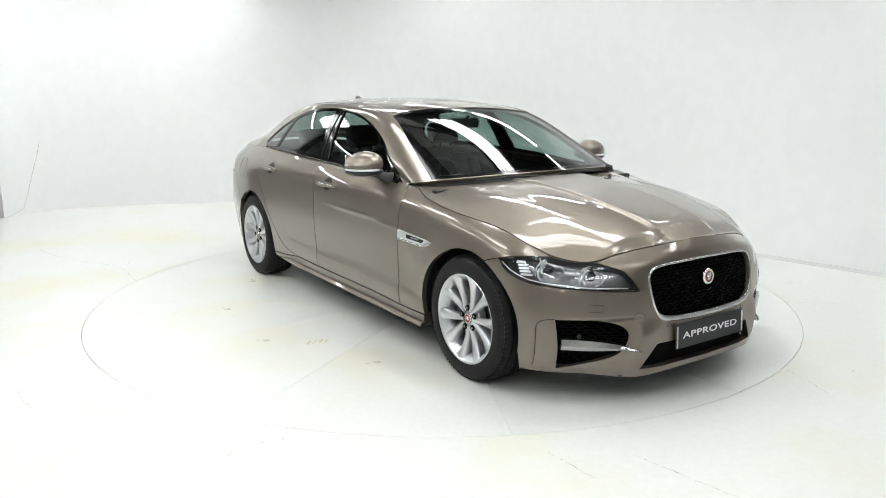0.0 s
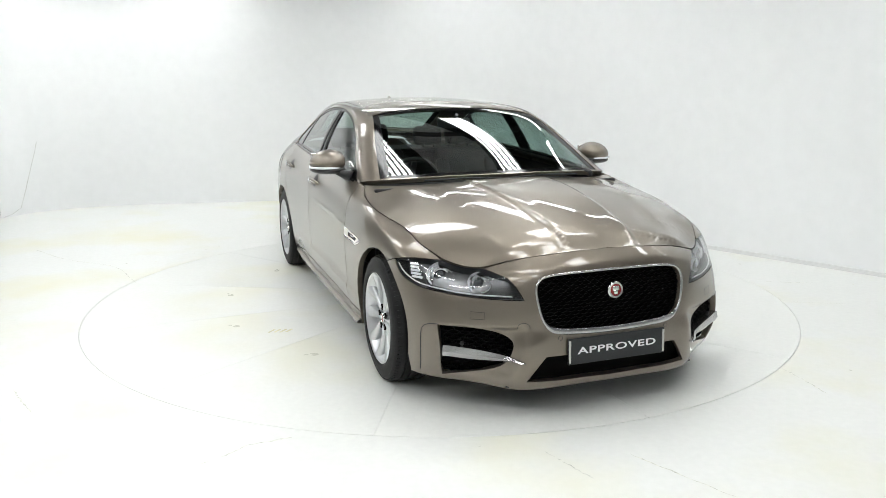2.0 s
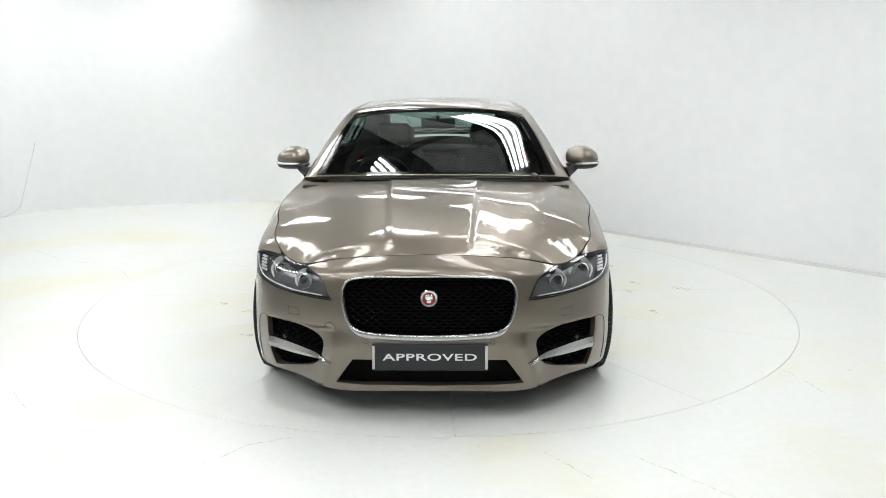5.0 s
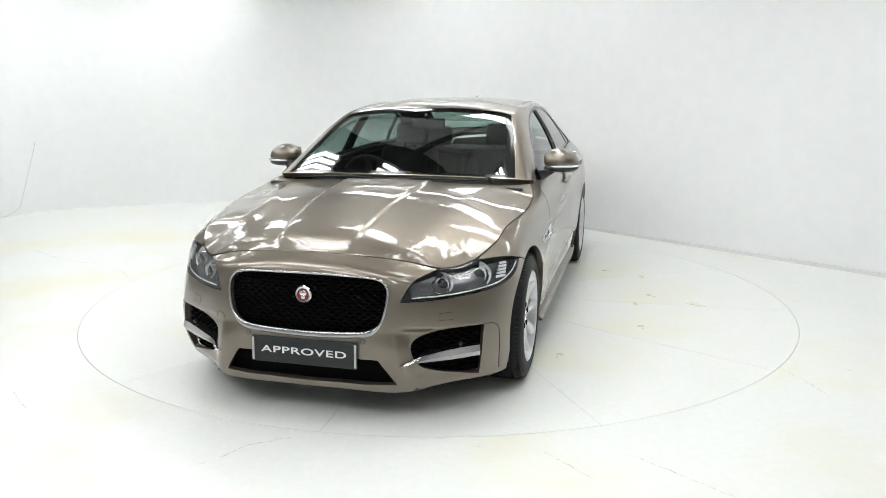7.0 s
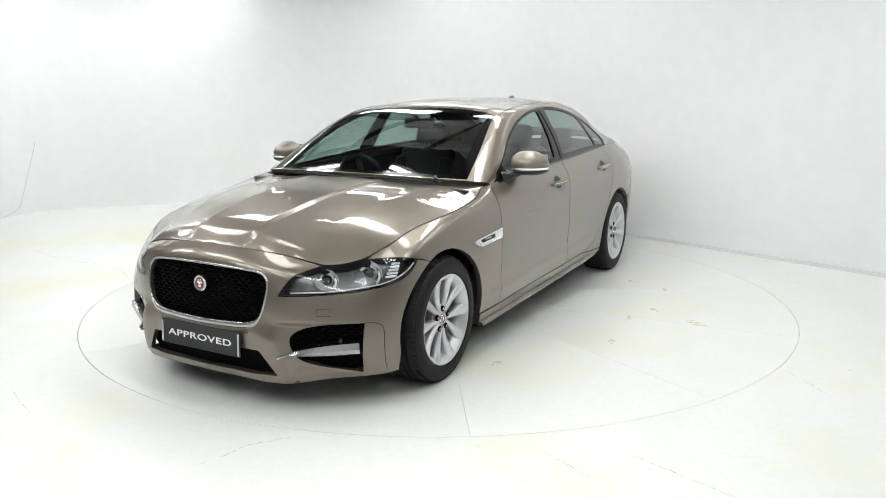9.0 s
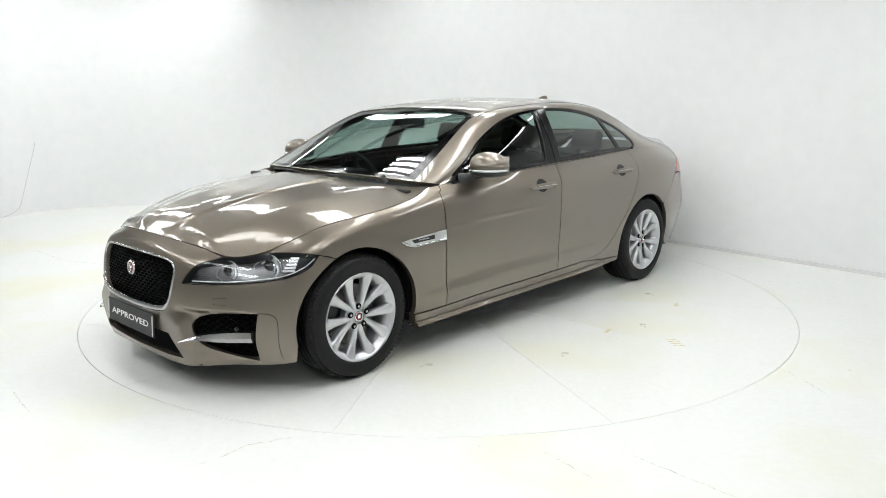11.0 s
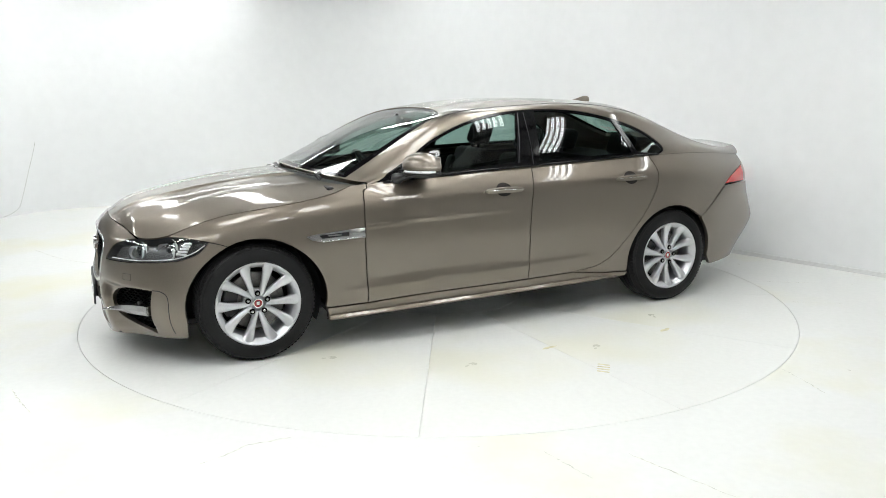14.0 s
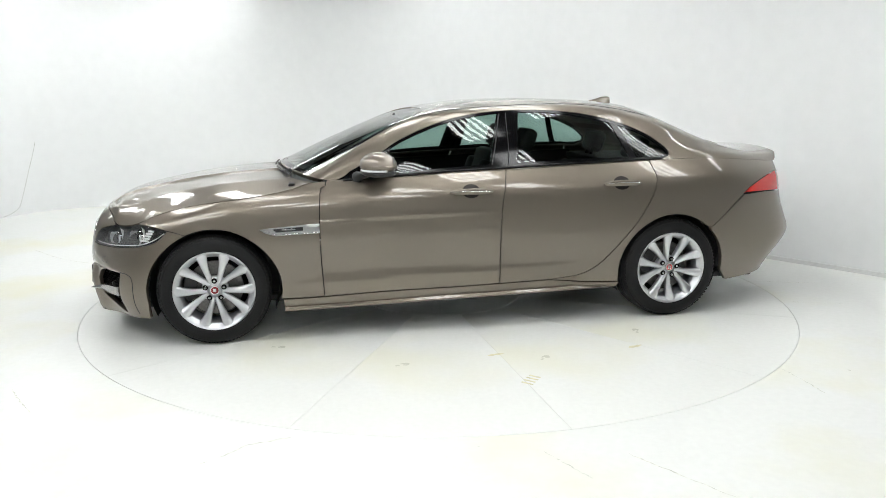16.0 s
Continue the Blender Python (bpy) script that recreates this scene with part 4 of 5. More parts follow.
front_pane = cut(cut([tuple(p) for p in inner], -0.055, -0.225, True), 0.0, 0.60, False)
rear_pane = cut(cut([tuple(p) for p in inner], -0.035, -0.415, False), 0.066, -1.215, True)
quarter_pane = cut([tuple(p) for p in inner], 0.066, -1.265, False)
frames = skin_mesh(CABIN, dlo, [front_pane, rear_pane, quarter_pane], step=0.04, off=-0.003, gap=0.002, depth=0.012)
pair("window_frame", frames, GLOSS_BLACK, "gloss black window frame and pillar cover")
pair("front_side_window", skin_mesh(CABIN, front_pane, step=0.05, off=-0.006, gap=0.0, depth=0), TINTED, "tinted front door glass")
pair("rear_side_window", skin_mesh(CABIN, rear_pane, step=0.05, off=-0.006, gap=0.0, depth=0), TINTED, "tinted rear door glass")
pair("quarter_window", skin_mesh(CABIN, quarter_pane, step=0.04, off=-0.006, gap=0.0, depth=0), TINTED, "tinted rear quarter glass")
for o in [o for o in bpy.data.objects if "window" in o.name or "screen" in o.name]:
    if o.data and o.data.materials and o.data.materials[0] in (GLASS, TINTED):
        o.visible_shadow = False
# pillar slot and bright strip on the frame
for k in (1, -1):
    bm = bmesh.new()
    line = [CABIN(-0.355 - 0.03 * v / 2 - 0.01, v)[0] + CABIN.normal(-0.36, v)[0] * 0.0 for v in np.linspace(0.1, 1.95, 12)]
    tube(bm, [p * (1, k, 1) for p in line], 0.003, 6)
    part("door_gap_strip", bm, BLACK, car)
    bm = bmesh.new()
    line = [CABIN(s, 0.06)[0] + CABIN.normal(s, 0.06)[0] * 0.004 for s in np.linspace(-1.43, 0.74, 40)]
    tube(bm, [p * (1, k, 1) for p in line], 0.008, 8)
    part("waist_trim", bm, GLOSS_BLACK, car, "", True)
    bm = bmesh.new()
    line = [CABIN(-0.243 - 0.055 * v, v)[0] + CABIN.normal(-0.25, v)[0] * 0.001 for v in np.linspace(0.2, 1.9, 12)]
    tube(bm, [p * (1, k, 1) for p in line], 0.004, 6)
    part("pillar_strip", bm, SATIN, car)

# roof joints
for k in (1, -1):
    bm = bmesh.new()
    line = [CABIN(s, 3.02 + 0.25 * max(0.0, -0.9 - s))[0] + CABIN.normal(s, 3.02)[0] * 0.0004 for s in np.linspace(0.12, -1.42, 40)]
    tube(bm, [p * (1, k, 1) for p in line], 0.0022, 6)
    part("roof_joint", bm, SATIN, car)

# cowl, floor pan, wheel wells, roof lining
def slab(name, x0, x1, y0, y1, z0, z1, mat, bevel=0.01, parent=None, label="", m=Matrix()):
    bm = bmesh.new()
    box(bm, x0, x1, y0, y1, z0, z1, bevel, m)
    return part(name, bm, mat, parent or car, label)


slab("cowl", 0.80, 1.10, -0.70, 0.70, 0.918, 0.940, BLACK)
slab("floor_pan", -2.3, 2.05, -0.60, 0.60, 0.17, 0.21, BLACK)
slab("floor_pan", -1.08, 1.05, -0.86, 0.86, 0.20, 0.235, BLACK)
slab("undertray", 1.62, 2.20, -0.52, 0.52, 0.150, 0.164, BLACK)
slab("firewall", 0.98, 1.02, -0.80, 0.80, 0.22, 0.955, BLACK)
slab("boot_floor", -2.35, -1.72, -0.62, 0.62, 0.25, 0.95, BLACK)
slab("engine_cover", 1.2, 2.0, -0.45, 0.45, 0.25, 0.66, BLACK)
lining = [(0.06, 3.0), (0.06, 5.0), (-1.32, 5.0), (-1.32, 3.3), (-1.0, 2.4), (-0.6, 2.2), (-0.2, 2.3)]
centre("roof_lining", skin_mesh(CABIN, lining, step=0.08, off=-0.035, gap=0.0, depth=0), TRIM, "charcoal roof lining")
card = sv_side([(0.82, 0.90), (0.82, 0.27), (-0.288, 0.27), (-0.8, 0.30), (-1.1, 0.40), (-1.33, 0.60), (-1.40, 0.95)]) + along_top(-1.38, 0.78)
pair("door_card", skin_mesh(BODY, [(s, min(v, 5.9)) for s, v in card], step=0.09, off=-0.05, gap=0.0, depth=0), TRIM)


def well(cx, r):
    n, verts, faces = 28, [], []
    for i in range(n + 1):
        a = radians(-25 + 230 * i / n)
        for y in (0.52, 0.835):
            verts.append((cx + r * math.cos(a), y, 0.335 + r * math.sin(a)))
    faces = [(2 * i, 2 * i + 2, 2 * i + 3, 2 * i + 1) for i in range(n)]
    faces.append(tuple(2 * i for i in range(n + 1)))
    return np.array(verts), faces


for cx, r in ((FA, 0.385), (RA, 0.378)):
    v, f = well(cx, r)
    for k in (1, -1):
        mesh_object("wheel_well", v * (1, k, 1), f, BLACK, car, False)

# ---- wheels ----
def tyre_data():
    """A low-profile tyre with four grooves."""
    prof = [(0.226, -0.105), (0.236, -0.112), (0.262, -0.117), (0.290, -0.115), (0.314, -0.105), (0.330, -0.085)]
    for y in (-0.06, -0.02, 0.02, 0.06):
        prof += [(0.337, y - 0.015), (0.337, y - 0.005), (0.330, y - 0.004), (0.330, y + 0.004), (0.337, y + 0.005), (0.337, y + 0.015)]
    prof += [(0.331, 0.088), (0.319, 0.107), (0.309, 0.1145), (0.307, 0.1135), (0.292, 0.121), (0.262, 0.124), (0.256, 0.1225), (0.252, 0.1235), (0.243, 0.119), (0.236, 0.112), (0.226, 0.103)]
    return lathe(prof, 96)


def rim_bm():
    bm = bmesh.new()
    # barrel and outer lip
    prof = [(0.222, -0.10), (0.226, -0.095), (0.205, -0.07), (0.198, -0.02), (0.200, 0.055), (0.212, 0.085), (0.226, 0.098), (0.2345, 0.104), (0.2405, 0.111), (0.2415, 0.117), (0.2385, 0.1195), (0.233, 0.117), (0.226, 0.110), (0.218, 0.100), (0.208, 0.088)]
    v, f = lathe(prof, 96)
    vs = [bm.verts.new(p) for p in v]
    for q in f:
        bm.faces.new([vs[i] for i in q])
    # hub
    v, f = lathe([(0.001, 0.088), (0.030, 0.088), (0.034, 0.084), (0.062, 0.080), (0.078, 0.070), (0.080, 0.03), (0.001, 0.03)], 48)
    vs = [bm.verts.new(p) for p in v]
    for q in f:
        bm.faces.new([vs[i] for i in q])
    return bm


def spoke_bm(i):
    """One of ten spokes, which lean together in pairs."""
    bm = bmesh.new()
    stations = [(0.045, 0.015, 0.090, 0.045), (0.085, 0.0160, 0.090, 0.045), (0.125, 0.0190, 0.092, 0.045), (0.165, 0.0240, 0.097, 0.045), (0.195, 0.0295, 0.103, 0.05), (0.220, 0.0355, 0.109, 0.055), (0.2325, 0.0390, 0.1125, 0.06)]
    pair_lean = (-1 if i % 2 else 1)
    rings = []
    for r, w, y, depth in stations:
        t = (r - 0.045) / 0.187
        a = 2 * math.pi * (i + 0.5) / 10 + math.pi / 2 + pair_lean * (0.10 - 0.12 * t)
        c, s = math.cos(a), math.sin(a)
        ring = []
        for u, d in ((-1, -0.012), (-0.72, -0.002), (0.0, 0.0025), (0.72, -0.002), (1, -0.012), (0.75, -depth), (-0.75, -depth)):
            ring.append(bm.verts.new((r * c - u * w * s, y + d, r * s + u * w * c)))
        rings.append(ring)
    for p, q in zip(rings, rings[1:]):
        for k in range(7):
            bm.faces.new((p[k], p[(k + 1) % 7], q[(k + 1) % 7], q[k]))
    bmesh.ops.recalc_face_normals(bm, faces=bm.faces)
    return bm


def lathe_bm(profile, n=32, m=Matrix()):
    bm = bmesh.new()
    v, f = lathe(profile, n)
    vs = [bm.verts.new(m @ Vector(p)) for p in v]
    for q in f:
        bm.faces.new([vs[i] for i in q])
    bmesh.ops.remove_doubles(bm, verts=bm.verts, dist=1e-4)
    bmesh.ops.recalc_face_normals(bm, faces=bm.faces)
    return bm


def smooth_by_angle(ob, deg=35):
    b = bmesh.new()
    b.from_mesh(ob.data)
    for f in b.faces:
        f.smooth = True
    for e in b.edges:
        e.smooth = not (len(e.link_faces) == 2 and e.calc_face_angle(0) > radians(deg))
    b.to_mesh(ob.data)
    b.free()
    return ob


def wheel(m):
    """One road wheel; its outer face looks along +y."""
    rim = smooth_by_angle(part("wheel", rim_bm(), ALLOY, car, "silver ten-spoke alloy wheel"), 40)
    rim.matrix_basis = m
    for i in range(10):
        smooth_by_angle(part("spoke", spoke_bm(i), ALLOY, rim), 50)
    v, f = tyre_data()
    ty = smooth_by_angle(mesh_object("tyre", v, [q[::-1] for q in f], RUBBER, rim), 30)
    tagged(ty, "black rubber low-profile tyre")
    bm = bmesh.new()
    for i in range(84):
        for side, y0 in ((1, 0.094), (-1, -0.094)):
            a = 2 * math.pi * i / 84
            t = Matrix.Rotation(a, 4, "Y") @ Matrix.Translation((0.3255, y0, 0)) @ Matrix.Rotation(radians(side * 20), 4, "Z")
            bmesh.ops.create_cube(bm, size=1, matrix=t @ Matrix.Diagonal((0.010, 0.024, 0.015, 1)))
    tagged(part("tread", bm, RUBBER, rim), kind="stuff")
    smooth_by_angle(part("centre_cap", lathe_bm([(0.0, 0.0935), (0.021, 0.0935), (0.022, 0.092)], 24), BADGE_RED, rim, "dark red centre cap"))
    smooth_by_angle(part("cap_ring", lathe_bm([(0.021, 0.092), (0.022, 0.0945), (0.027, 0.0945), (0.029, 0.090), (0.029, 0.085)], 32), CHROME, rim, "bright cap ring"))
    bm = bmesh.new()
    box(bm, -0.009, 0.009, 0.0925, 0.0955, -0.011, 0.012, 0.003)
    part("cap_emblem", bm, CHROME, rim)
    first = None
    for i in range(5):
        a = 2 * math.pi * i / 5 + math.pi / 2
        t = pose(0.057 * math.cos(a), 0, 0.057 * math.sin(a))
        if first is None:
            first = smooth_by_angle(part("wheel_bolt", lathe_bm([(0.0, 0.0975), (0.005, 0.0975), (0.0085, 0.0955), (0.0085, 0.06)], 6), SATIN_CHROME, rim))
            first.matrix_basis = t
            # Raised black disc: the bolt hole's shade is put into its colour.
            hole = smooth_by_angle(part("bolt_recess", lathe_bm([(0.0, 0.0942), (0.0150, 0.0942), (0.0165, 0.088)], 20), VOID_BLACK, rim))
            hole.matrix_basis = t
        else:
            same_part("wheel_bolt", first.data, rim, t)
            same_part("bolt_recess", hole.data, rim, t)
    smooth_by_angle(part("brake_disc", lathe_bm([(0.07, 0.02), (0.165, 0.02), (0.165, -0.005), (0.07, -0.005)], 48), DISC_IRON, rim, "grey iron brake disc"))
    bm = bmesh.new()
    for k in range(7):
        a = radians(-28 + 8 * k)
        t = Matrix.Rotation(a, 4, "Y") @ Matrix.Translation((0.145, 0.012, 0))
        bmesh.ops.create_cube(bm, size=1, matrix=t @ Matrix.Diagonal((0.075, 0.06, 0.024, 1)))
    part("brake_caliper", bm, SATIN, rim)
    # Black cone behind the spokes, added to keep the wheel's inside dark.
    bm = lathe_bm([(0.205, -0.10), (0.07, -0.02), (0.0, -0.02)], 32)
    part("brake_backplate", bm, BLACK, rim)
    return rim


Y_WHEEL = 0.812
for x in (1.48, -1.48):
    wheel(pose(x, Y_WHEEL, 0.335, 0, 0 if x > 0 else -13, 0))
    wheel(pose(x, -Y_WHEEL, 0.335, 0, 6 if x > 0 else 25, 180))


# ---- lamps, badge, plate ----
def on_body(s, v, off=0.0):
    return BODY(s, v)[0] + BODY.normal(s, v)[0] * off


def frame_at(s, v, k=1, off=0.0):
    """A pose on the skin: y points out of it, z up."""
    p, n = on_body(s, v, off) * (1, k, 1), Vector(BODY.normal(s, v)[0] * (1, k, 1))
    z = (Vector((0, 0, 1)) - n * n.z).normalized()
    x = n.cross(z)
    return Matrix((( x.x, n.x, z.x, p[0]), (x.y, n.y, z.y, p[1]), (x.z, n.z, z.z, p[2]), (0, 0, 0, 1)))


def frame_facing(p, n):
    n = Vector(n).normalized()
    z = (Vector((0, 0, 1)) - n * n.z).normalized()
    x = n.cross(z)
    return Matrix(((x.x, n.x, z.x, p[0]), (x.y, n.y, z.y, p[1]), (x.z, n.z, z.z, p[2]), (0, 0, 0, 1)))


lens_data = skin_mesh(BODY, lamp_outline, step=0.022, gap=0.004, depth=0)
back_data = skin_mesh(BODY, lamp_outline, step=0.03, gap=0.002, depth=-0.0, off=-0.055)
lenses = pair("headlight", lens_data, LENS, "clear headlight lens over dark twin projectors")
for o in lenses:
    o.visible_shadow = False
pair("lamp_housing", back_data, LAMP_GREY, "", lenses)
# bright reflector behind the two projectors; the wing end stays dark
bright = [tuple(q) for q in inset(fine(np.array(lamp_outline) * (1, VS), 0.015), 0.016) / (1, VS)]
pair("reflector", skin_mesh(BODY, cut(cut(bright, 0.0, 1.90, True), 0.0, 2.40, False), step=0.03, gap=0.0, depth=0, off=-0.047), LAMP_MID, "bright silvered reflector", lenses)
wall_v, wall_f = [], []
for s, v in [tuple(q / (1, VS)) for q in inset(fine(np.array(lamp_outline) * (1, VS), 0.015), 0.003)]:
    wall_v += [on_body(s, v, -0.002), on_body(s, v, -0.056)]
c = len(wall_v)
wall_f = [(i, (i + 2) % c, (i + 3) % c, i + 1) for i in range(0, c, 2)]
for k, lens in zip((1, -1), lenses):
    mesh_object("lamp_wall", np.array(wall_v) * (1, k, 1), wall_f, LAMP_GREY, lens)
    # two projectors, looking forwards
    for (px, py, pz), r, nm in (((1.915, 0.735, 0.642), 0.042, "main_projector"), ((2.058, 0.597, 0.626), 0.034, "inner_projector")):
        m = frame_facing((px, py * k, pz), (1.0, 0.42 * k, 0.06))
        ob = smooth_by_angle(part(nm, lathe_bm([(0.0, 0.016), (r * 0.35, 0.0145), (r * 0.62, 0.009), (r * 0.80, 0.0), (r * 0.80, -0.02)], 32, m), LAMP_LENS, lens, "dark glass projector lens"))
        smooth_by_angle(part("projector_ring", lathe_bm([(r * 0.80, -0.004), (r * 0.84, 0.008), (r * 0.98, 0.010), (r * 1.08, 0.002), (r * 1.22, -0.012), (r * 1.26, -0.03)], 40, m), CHROME, lens, "chrome projector ring"))
        smooth_by_angle(part("reflector_bowl", lathe_bm([(r * 1.24, -0.028), (r * 1.40, -0.022), (r * 1.66, -0.008), (r * 1.68, -0.012)], 40, m), LAMP_BOWL, lens, "bright reflector bowl"))
        # deep bright wall of the bowl on its inboard side
        bm = bmesh.new()
        rows = []
        for y, grow in ((-0.012, 1.30), (0.010, 1.42), (0.026, 1.50), (0.040, 1.54)):
            rows.append([bm.verts.new(m @ Vector((k * r * grow * math.cos(radians(a)), y, r * min(grow, 1.05) * math.sin(radians(a))))) for a in range(-80, 81, 10)])
        for lo, hi in zip(rows, rows[1:]):
            for i in range(len(lo) - 1):
                bm.faces.new((lo[i], lo[i + 1], hi[i + 1], hi[i]))
        bmesh.ops.solidify(bm, geom=bm.faces[:], thickness=0.002)
        part("reflector_wall", bm, LAMP_BOWL, lens, "bright inner wall of the reflector", True)
        # J-shaped light guide hugging the bowl
        bm = bmesh.new()
        pts = []
        for a in range(150, 400, 10):
            q = radians(a)
            rx, rz = r * 1.42, r * 1.25
            pts.append(m @ Vector((-k * rx * math.cos(q) * 1.0, 0.006, rz * math.sin(q))))
        tube(bm, pts, 0.0058, 8)
        part("light_guide", bm, LIGHT_GUIDE, lens, "white J-shaped light guide", True)
    # ribbed reflector at the wing end
    for i in range(5):
        bm = bmesh.new()
        z = 0.640 + 0.014 * i
        w = 0.030 - 0.0022 * i
        cx = 1.868 - 0.010 * i
        s, v = sv_lamp((cx, 0.84, z))
        box(bm, -w, w, -0.006, 0.004, -0.0058, 0.0058, 0.002, frame_at(s, v, k, -0.016))
        part("reflector_rib", bm, LAMP_BOWL, lens)
    bm = bmesh.new()
    line = [on_body(*sv_lamp(p), -0.010) * (1, k, 1) for p in smooth_line([(2.20, 0.495, 0.590), (2.10, 0.655, 0.594), (1.97, 0.79, 0.608), (1.88, 0.848, 0.622), (1.80, 0.875, 0.652), (1.745, 0.885, 0.688)], 5)]
    tube(bm, line, 0.0035, 6)
    part("lower_guide", bm, LAMP_BOWL, lens, "", True)

m = frame_facing((2.276, 0, 0.597), (1, 0, 0.09))
smooth_by_angle(part("badge", lathe_bm([(0.0, 0.006), (0.026, 0.006), (0.028, 0.002), (0.028, -0.03)], 40, m), BADGE_RED, car, "round dark red grille badge"))
smooth_by_angle(part("badge_ring", lathe_bm([(0.027, 0.002), (0.029, 0.008), (0.037, 0.009), (0.041, 0.004), (0.041, -0.03)], 48, m), CHROME, car, "polished badge ring"))
bm = bmesh.new()
box(bm, -0.017, 0.017, 0.004, 0.010, -0.004, 0.019, 0.005, m)
box(bm, -0.010, 0.010, 0.004, 0.011, -0.020, 0.0, 0.005, m)
part("badge_emblem", bm, CHROME, car, "plain polished emblem shape", True)

plate_m = frame_facing((2.311, 0.004, 0.331), (1, 0, 0.05))
bm = bmesh.new()
box(bm, -0.262, 0.262, -0.010, 0.0, -0.062, 0.062, 0.003, plate_m)
plate = part("display_plate", bm, PLATE, car, "dark grey plate with white lettering")
for x in (-0.255, 0.255):
    bm = bmesh.new()
    box(bm, x - 0.006, x + 0.006, 0.0, 0.0025, -0.055, 0.055, 0.001, plate_m)
    part("plate_edge", bm, SATIN_CHROME, plate)
bm = bmesh.new()
box(bm, -0.20, 0.20, -0.05, -0.010, -0.03, 0.03, 0.005, plate_m)
part("plate_bracket", bm, BLACK, plate)
txt = bpy.data.curves.new("lettering", "FONT")
txt.body, txt.align_x, txt.align_y, txt.size, txt.extrude, txt.offset, txt.space_character = "APPROVED", "CENTER", "CENTER", 0.044, 0.0008, 0.0006, 1.08
tmp = new("lettering", txt)
dg = bpy.context.evaluated_depsgraph_get()
me = bpy.data.meshes.new_from_object(tmp.evaluated_get(dg))
bpy.data.objects.remove(tmp)
me.materials.clear()
me.materials.append(LETTER)
me.transform(plate_m @ Matrix.Translation((0, 0.0016, 0)) @ Matrix.Rotation(radians(180), 4, "Z") @ Matrix.Rotation(radians(90), 4, "X") @ Matrix.Diagonal((1.85, 1, 1, 1)))
same_part("lettering", me, plate, None, "white capital lettering")

for k in (1, -1):
    # parking sensors, washer flap
    for y, z in ((0.287, 0.396), (0.70, 0.36)):
        m = frame_at(*near_nose(y, z), k, 0.0)
        part("parking_sensor", lathe_bm([(0.0, 0.002), (0.0085, 0.002), (0.0095, 0.0), (0.0095, -0.01)], 20, m), PAINT if y < 0.5 else SATIN, car)
        if y < 0.5:
            part("sensor_ring", lathe_bm([(0.0095, 0.001), (0.0115, 0.0012), (0.012, -0.002)], 20, m), SATIN, car)
    bm = bmesh.new()
    rect = [near_nose(y, z) for y, z in ((0.612, 0.516), (0.668, 0.518), (0.670, 0.484), (0.614, 0.484), (0.612, 0.516))]
    tube(bm, [on_body(*p, 0.0) * (1, k, 1) for p in rect], 0.0013, 5)
    part("washer_flap_seam", bm, SATIN, car)
bm = bmesh.new()
tube(bm, [on_body(*near_nose(0.455 + 0.027 * math.cos(a), 0.450 + 0.024 * math.sin(a))) * (1, -1, 1) for a in np.linspace(0, 2 * math.pi, 25)], 0.0013, 5)
part("tow_cover_seam", bm, SATIN, car)
bm = bmesh.new()
fuel = sv_side([(-1.735 + 0.085 * math.cos(a) * (1 if abs(math.cos(a)) < 0.8 else 0.95), 0.875 + 0.082 * math.sin(a)) for a in np.linspace(0, 2 * math.pi, 33)])
tube(bm, [on_body(*p) * (1, -1, 1) for p in fuel], 0.0018, 5)
part("fuel_flap_seam", bm, SATIN, car)

# ---- flanks: vents, handles, mirrors, blade on the sill ----
VENT_OUT = [(1.200, 0.699), (1.15, 0.707), (1.0, 0.717), (0.846, 0.728), (0.846, 0.667), (1.10, 0.659), (1.165, 0.676)]
VENT_IN = [(1.125, 0.700), (0.945, 0.709), (0.945, 0.686), (1.105, 0.681)]
vo, vi = sv_side(VENT_OUT), sv_side(VENT_IN)
side_vents = pair("side_vent", skin_mesh(BODY, vo, [vi], step=0.02, gap=0.0, off=0.005, depth=0.012), CHROME, "chrome side vent with dark insert")
pair("vent_insert", skin_mesh(BODY, vi, step=0.02, gap=0.0, off=0.001, depth=0), BLACK, "dark vent insert", side_vents)
for k, sv in zip((1, -1), side_vents):
    bm = bmesh.new()
    s_, v_ = sv_side([(1.03, 0.6965)])[0]
    box(bm, -0.040, 0.040, 0.0, 0.003, -0.0045, 0.0045, 0.001, frame_at(s_, v_, k, 0.002))
    part("vent_marking", bm, SATIN_CHROME, sv)
    bm = bmesh.new()
    line = [on_body(*q, 0.007) * (1, k, 1) for q in sv_side([(1.185, 0.697), (1.10, 0.665), (0.85, 0.673)])]
    tube(bm, line, 0.0022, 6)
    part("vent_bead", bm, CHROME, sv, "", True)


# Dark brown that carries the shade inside the handle cups.
CUP_SHADE = material("cup_shade", (0.018, 0.015, 0.012), 0.5, 0.3)


